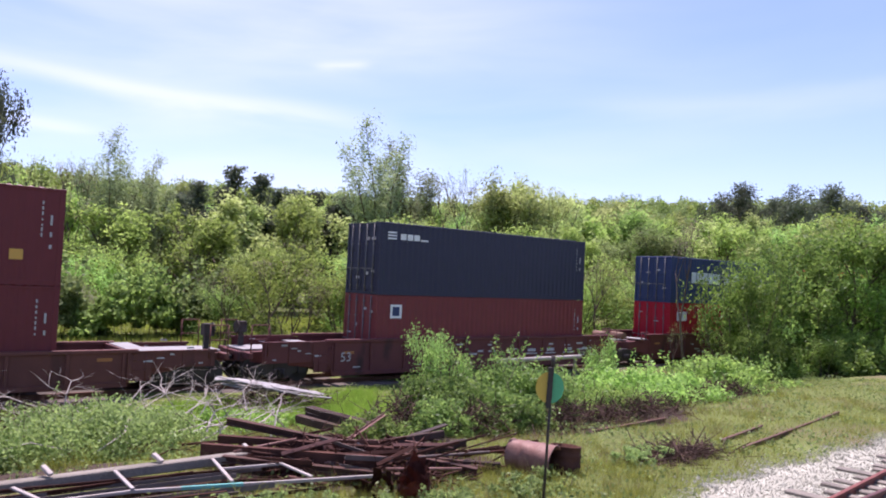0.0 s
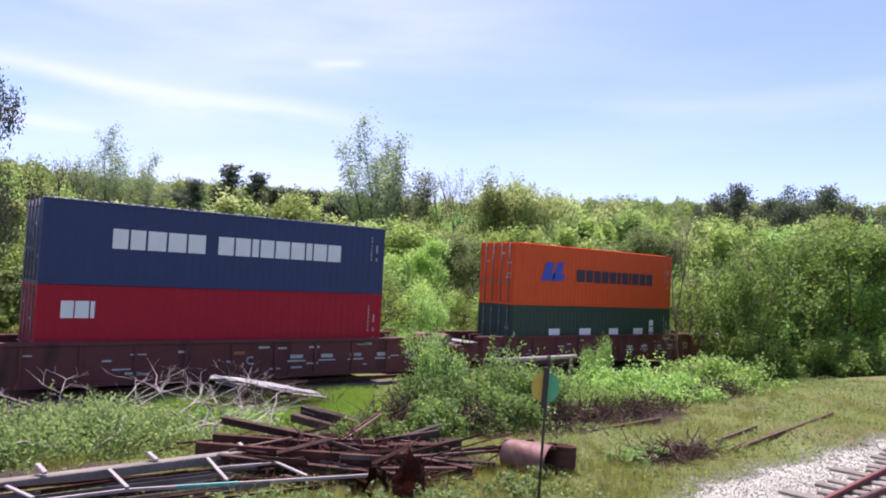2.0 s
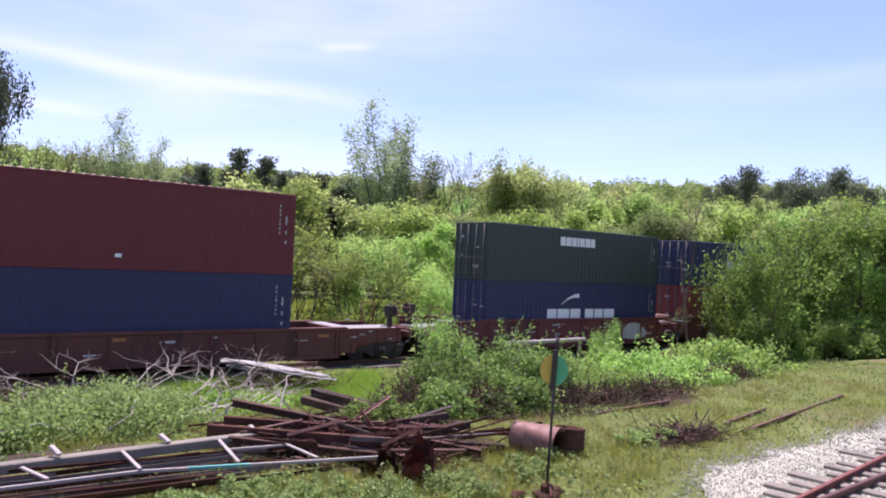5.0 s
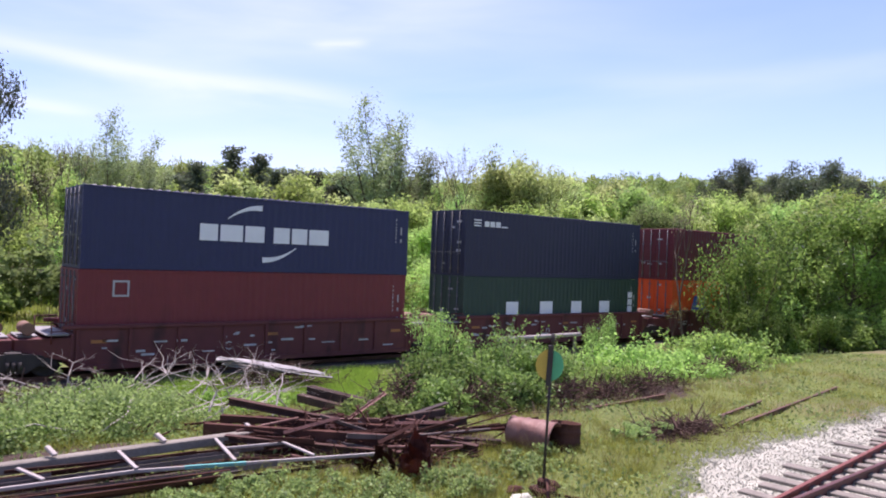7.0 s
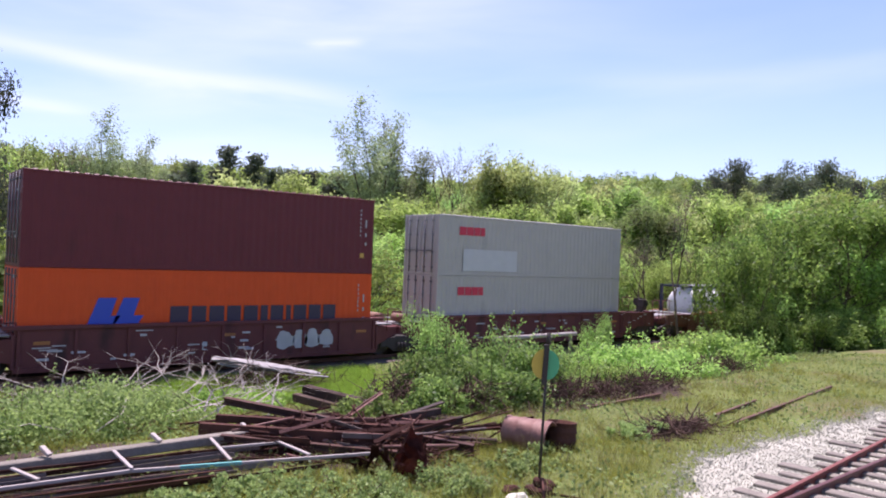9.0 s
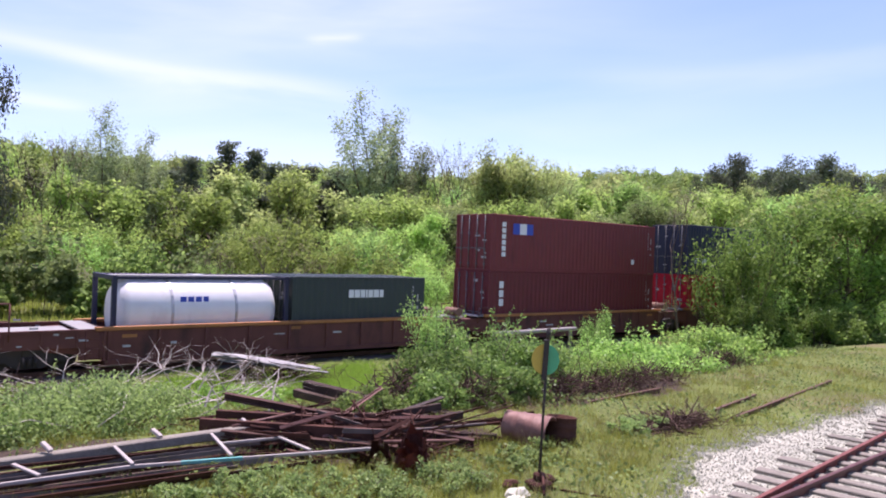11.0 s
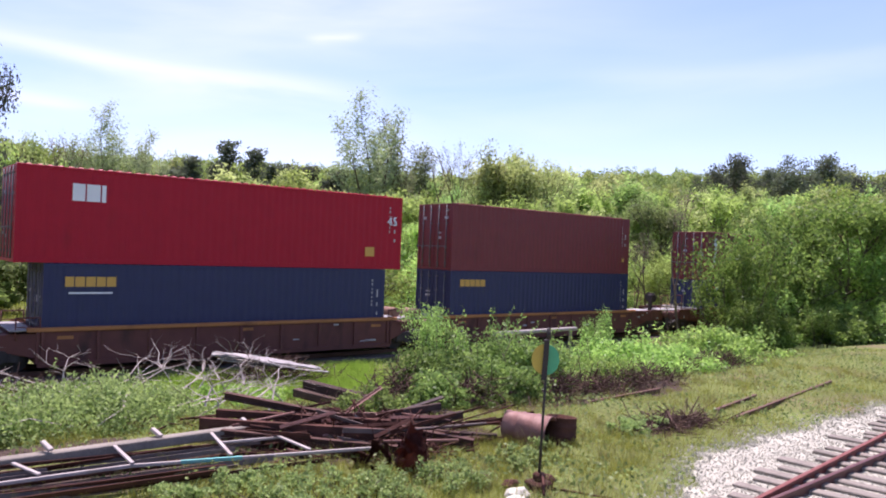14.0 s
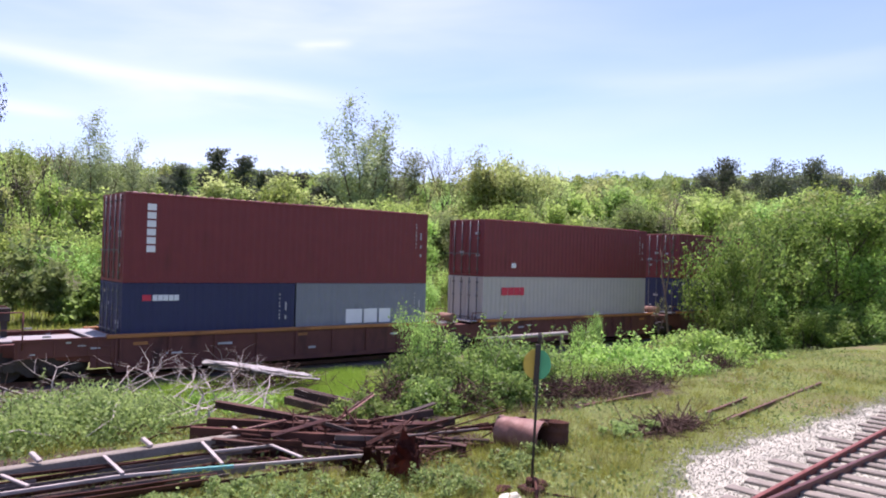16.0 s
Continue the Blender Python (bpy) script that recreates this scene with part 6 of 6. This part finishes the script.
board_heap()
stray = random.Random(33)
for k in range(25):
    x, y = (stray.uniform(2.2, 9.5), stray.uniform(13.4, 20.5)) if k < 16 else (stray.uniform(2.4, 7.5), stray.uniform(18.6, 21.8))
    dead_branch(g(x, y, stray.uniform(0.15, 0.45)), (stray.uniform(-1, 1), stray.uniform(-0.4, 0.4), stray.uniform(0.2, 0.9)), stray.uniform(0.8, 1.5), 0.028, 80 + k, "thin bleached dead branch lying in the weeds")
p, q = (17.2, 18.4, 1.32), (21.4, 18.4, 1.36)
thing("white_pipe", rod(p, q, 0.075, seg=12), OLD_WHITE, along((0, 0, 0), (1, 0, 0)), label="long white pipe on posts behind the thicket", category="pipe")
for x in (17.5, 21.1):
    thing("post", slab(-0.05, 0.05, -0.05, 0.05, -0.2, 1.56, 0.008), GREY_WOOD, pose(*g(x, 18.4)), label="short grey post under the white pipe", category="post", group="pipe posts")

# ---- yard plants ----
bush((11.5, 14.0, 0.2), (1.9, 2.2, 2.4), 12960, 0.072, LEAF_THICKET, 1, "greyish green bush by the scrap", 11)
bush((13.3, 13.7, 0.2), (3.0, 2.8, 2.6), 21600, 0.072, LEAF_THICKET, 6, "dense green bramble bush beside the drum", 13)
bush((10.3, 12.7, 0.45), (1.7, 1.3, 1.1), 5200, 0.072, LEAF_THICKET, 31, "dark leafy bramble growing over the scrap", 8)
bush((12.2, 12.5, 0.45), (1.9, 1.1, 0.95), 5000, 0.072, LEAF_THICKET, 32, "low dark bramble beside the drum", 8)
bush((15.6, 14.2, 0.1), (4.8, 3.0, 1.9), 21600, 0.072, LEAF_BRAMBLE, 2, "dense bright green bramble thicket", 14)
bush((20.0, 14.5, 0.1), (5.8, 3.2, 1.95), 16800, 0.099, LEAF_BRAMBLE, 3, "low bright green bramble thicket", 14)
bush((25.5, 14.8, 0.1), (7.6, 3.0, 1.75), 14400, 0.112, LEAF_BRAMBLE, 4, "low green bramble thicket", 12)
bush((19.0, 17.6, -0.2), (4.0, 1.6, 1.2), 4800, 0.103, LEAF_MID, 8, "bushy weeds along the line", 8)
bush((3.4, 15.3, 0.35), (5.4, 2.8, 1.2), 18720, 0.061, LEAF_WEED, 5, "leafy pale green weeds behind the scrap pile", 18)
bush((-0.3, 16.0, 0.3), (3.4, 2.4, 1.1), 7200, 0.077, LEAF_WEED, 9, "leafy weeds at the edge of the yard", 8)
bush((6.6, 8.3, 0.6), (2.0, 0.9, 0.35), 2520, 0.044, LEAF_WEED, 10, "low weeds growing round the scrap", 10)
bush((4.4, 9.6, 0.6), (2.4, 0.8, 0.3), 2520, 0.044, LEAF_WEED, 11, "low weeds growing in front of the rack", 10)
bush((5.5, 8.7, 0.6), (3.0, 1.0, 0.32), 2592, 0.044, LEAF_WEED, 21, "low leafy weeds in front of the rack", 14)
bush((9.0, 8.6, 0.6), (1.6, 0.8, 0.3), 1584, 0.044, LEAF_WEED, 23, "low weeds beside the drum", 8)
bush((12.4, 9.0, 0.6), (1.4, 0.7, 0.26), 1500, 0.05, LEAF_WEED, 24, "tuft of weeds by the brush heap", 7)
bush((7.6, 18.5, -0.2), (4.6, 2.4, 0.6), 7200, 0.069, LEAF_BRAMBLE, 25, "bright low weeds near the line", 14)
bush((36.6, 19.9, -0.25), (3.4, 2.2, 4.2), 8400, 0.181, LEAF_GROVE, 26, "tall leafy bush close beside the line", 12)
bush((41.5, 19.8, -0.25), (6.0, 3.0, 5.8), 13800, 0.206, LEAF_GROVE, 27, "tall dense leafy bush close beside the line", 18)
bush((48.5, 19.0, -0.25), (7.5, 3.4, 6.8), 15000, 0.232, LEAF_GROVE, 28, "tall dense green bush close beside the line", 20)
bush((39.5, 16.6, 0.2), (5.0, 2.6, 2.3), 9600, 0.146, LEAF_BRAMBLE, 29, "low bright bush under the trees", 12)
bush((46.0, 15.6, 0.3), (6.5, 2.6, 2.5), 10800, 0.163, LEAF_BRAMBLE, 30, "bright green bush under the trees", 12)
for k, x in enumerate((3.5, 8.0, 12.5, 17.0)):
    bush((x, 43.5 + 0.7 * math.sin(2 * k), 0.0), (6.0, 3.4, 4.6 + 0.7 * math.sin(3 * k)), 6500, 0.26, (LEAF_MID, LEAF_MOSS)[k % 2], 50 + k, "dense leafy bush behind the line", 12)
bush((8.4, 12.6, 0.5), (1.4, 1.0, 0.9), 3000, 0.069, LEAF_MID, 12, "weeds growing through the scrap", 6)
for x, y, h, v, w, kind in ((34.2, 19.2, 6.4, 1, 0.62, "shrub"), (36.4, 19.0, 6.6, 2, 0.7, "shrub"), (38.6, 18.6, 7.2, 3, 1.05, "tree"), (43.0, 18.0, 8.6, 2, 1.15, "tree"), (48.0, 17.0, 9.2, 0, 1.2, "tree"), (54.0, 17.6, 9.6, 3, 1.15, "tree"), (34.4, 18.8, 3.2, 0, 1.0, "shrub"), (36.2, 18.6, 3.6, 2, 1.0, "shrub"), (38.5, 19.0, 5.0, 1, 1.05, "shrub"), (43.0, 18.8, 6.2, 2, 1.1, "shrub"), (48.0, 18.0, 6.8, 0, 1.1, "shrub"), (37.0, 16.9, 2.1, 0, 1.6, "shrub"), (40.0, 16.2, 2.3, 2, 1.6, "shrub"), (43.5, 15.6, 2.6, 1, 1.6, "shrub"), (47.5, 14.8, 2.8, 2, 1.6, "shrub"), (52.0, 13.6, 3.0, 1, 1.5, "shrub")):
    grow(kind, v, x, y, h, 77 * x, LEAF_GROVE if h > 4 else LEAF_BRAMBLE, label="leafy tree close beside the line" if kind == "tree" else "leafy shrub under the trees by the line", width=w)
grow("shrub", 1, 11.6, 14.6, 2.5, 30, LEAF_MID, "upright leafy shoots above the bramble", 0.6)
grow("shrub", 0, 20.6, 16.6, 2.3, 70, LEAF_MID, "upright leafy shoots by the line", 0.5)
grow("bare", 0, 31.8, 20.6, 8.0, 20, label="thin bare tree beside the line")
for k, (x, y, h) in enumerate(((37.5, 32.6, 5.6), (40.5, 33.4, 6.6), (43.5, 32.2, 5.2), (47.0, 33.8, 6.4), (51.0, 33.0, 5.8), (14.2, 34.6, 4.4), (16.4, 33.8, 5.0), (18.6, 34.4, 4.2))):
    grow("bare", k % 2, x, y, h, 50 * k, LEAF_DRY, "dry greyish brush with few leaves behind the line", 1.5)
grow("bare", 1, 29.0, 19.5, 2.8, 50, label="dry bare sapling beside the line")
grow("tree", 3, 4.4, 41.0, 13.0, 10, LEAF_DARK, "tall dark-leaved tree at the edge of the field", 0.5)


def lawn(x, y, r):
    near = 1 - smooth(10, 26, np.hypot(x, y))
    ok = (y > gravel_edge(x) + 0.15 * r.normal(size=len(x))) & (r.rand(len(x)) < 0.35 + 0.65 * near)
    patch = np.sin(0.9 * x + 1.7) * np.sin(1.1 * y - 0.6) + 0.5 * np.sin(2.3 * x - 1.9 * y)
    for bx, by, rx, ry in BARE_EARTH:
        ok = ok & (np.hypot((x - bx) / rx, (y - by) / ry) + 0.25 * r.normal(size=len(x)) > 0.95)
    return ok & (patch + r.normal(size=len(x)) * 0.5 > -0.6) & (y < 22.4)


def tufts(clumps, blades, tall, wide, seed, x0=1.5, x1=26, y0=5.5, y1=18.5):
    """Clumps of longer blades that fan out from one foot."""
    rng = np.random.RandomState(seed)
    cx, cy = rng.uniform(x0, x1, clumps), rng.uniform(y0, y1, clumps)
    ok = cy > gravel_edge(cx) + 0.2
    cx, cy = np.repeat(cx[ok], blades), np.repeat(cy[ok], blades)
    size = np.repeat(rng.uniform(0.5, 1.5, ok.sum()), blades)
    n = len(cx)
    x, y = cx + rng.normal(size=n) * 0.09 * size, cy + rng.normal(size=n) * 0.09 * size
    h, a, b = tall * size * rng.uniform(0.5, 1.2, n), rng.uniform(0, 6.283, n), rng.uniform(0, 6.283, n)
    lean = rng.uniform(0.1, 0.9, n)
    base = np.stack([x, y, height(x, y) - 0.02], 1)
    side = np.stack([np.cos(a), np.sin(a), 0 * a], 1) * wide
    tip = base + np.stack([np.cos(b) * lean * h, np.sin(b) * lean * h, h], 1)
    return soup("tufts", np.stack([base - side, base + side, tip], 1).reshape(-1, 3), 3)


def cover_leaves(n, seed):
    """Clover and weed leaves close to the soil, in patches."""
    rng = np.random.RandomState(seed)
    x, y = rng.uniform(0, 34, n), rng.uniform(4.8, 23.5, n)
    patch = np.sin(0.8 * x + 0.5) * np.sin(0.9 * y + 1.1) + 0.7 * np.sin(1.9 * x + 1.3 * y) + 0.4 * np.sin(4.1 * x - 3.3 * y)
    ok = (patch + rng.normal(size=n) * 0.7 > 0.1) & (y > gravel_edge(x) + 0.3 * rng.normal(size=n))
    x, y, patch = x[ok], y[ok], patch[ok]
    z = height(x, y) + rng.uniform(0.01, 0.1, len(x)) * (1 + np.clip(patch, 0, 2))
    return soup("weeds", leaves_at(rng, np.stack([x, y, z], 1), 0.065), 4)


thing("weeds", cover_leaves(70000, 4), LEAF_WEED, Matrix(), label="patches of low weeds and clover", category="weeds", kind="stuff")
thing("grass", grass(270000, 0, 34, 4.5, 22.5, 0.125, 0.0048, lawn, 1), BLADE, Matrix(), label="uneven green grass in the yard", category="grass", kind="stuff")
thing("dry_grass", grass(100000, 0, 34, 4.5, 22.5, 0.15, 0.004, lawn, 2), STRAW, Matrix(), label="dry straw-coloured grass stalks", category="grass", kind="stuff")
thing("grass_tufts", tufts(420, 44, 0.24, 0.005, 7), BLADE, Matrix(), label="tufts of longer green grass in the yard", category="grass", kind="stuff")
thing("grass_tufts", tufts(260, 40, 0.2, 0.0045, 9, 3.0, 12.0, 7.0, 10.2), BLADE, Matrix(), label="ragged grass tufts growing round the scrap", category="grass", kind="stuff")
thing("straw_tufts", tufts(330, 30, 0.26, 0.004, 8), STRAW, Matrix(), label="tufts of bleached dry stalks in the yard", category="grass", kind="stuff")
thing("lush_grass", grass(60000, 1.5, 17, 18.4, 22.6, 0.24, 0.008, lambda x, y, r: np.sin(0.7 * x) + np.sin(1.3 * x - y) + r.normal(size=len(x)) * 0.6 > -0.9, 6), BLADE_LUSH, Matrix(), label="lush bright green grass beside the line", category="grass", kind="stuff")
thing("field_grass", grass(45000, -2, 45, 29.5, 56, 0.3, 0.03, lambda x, y, r: r.rand(len(x)) < 1.0, 3), BLADE, Matrix(), label="bright green grass of the field behind the line", category="grass", kind="stuff")
motions()
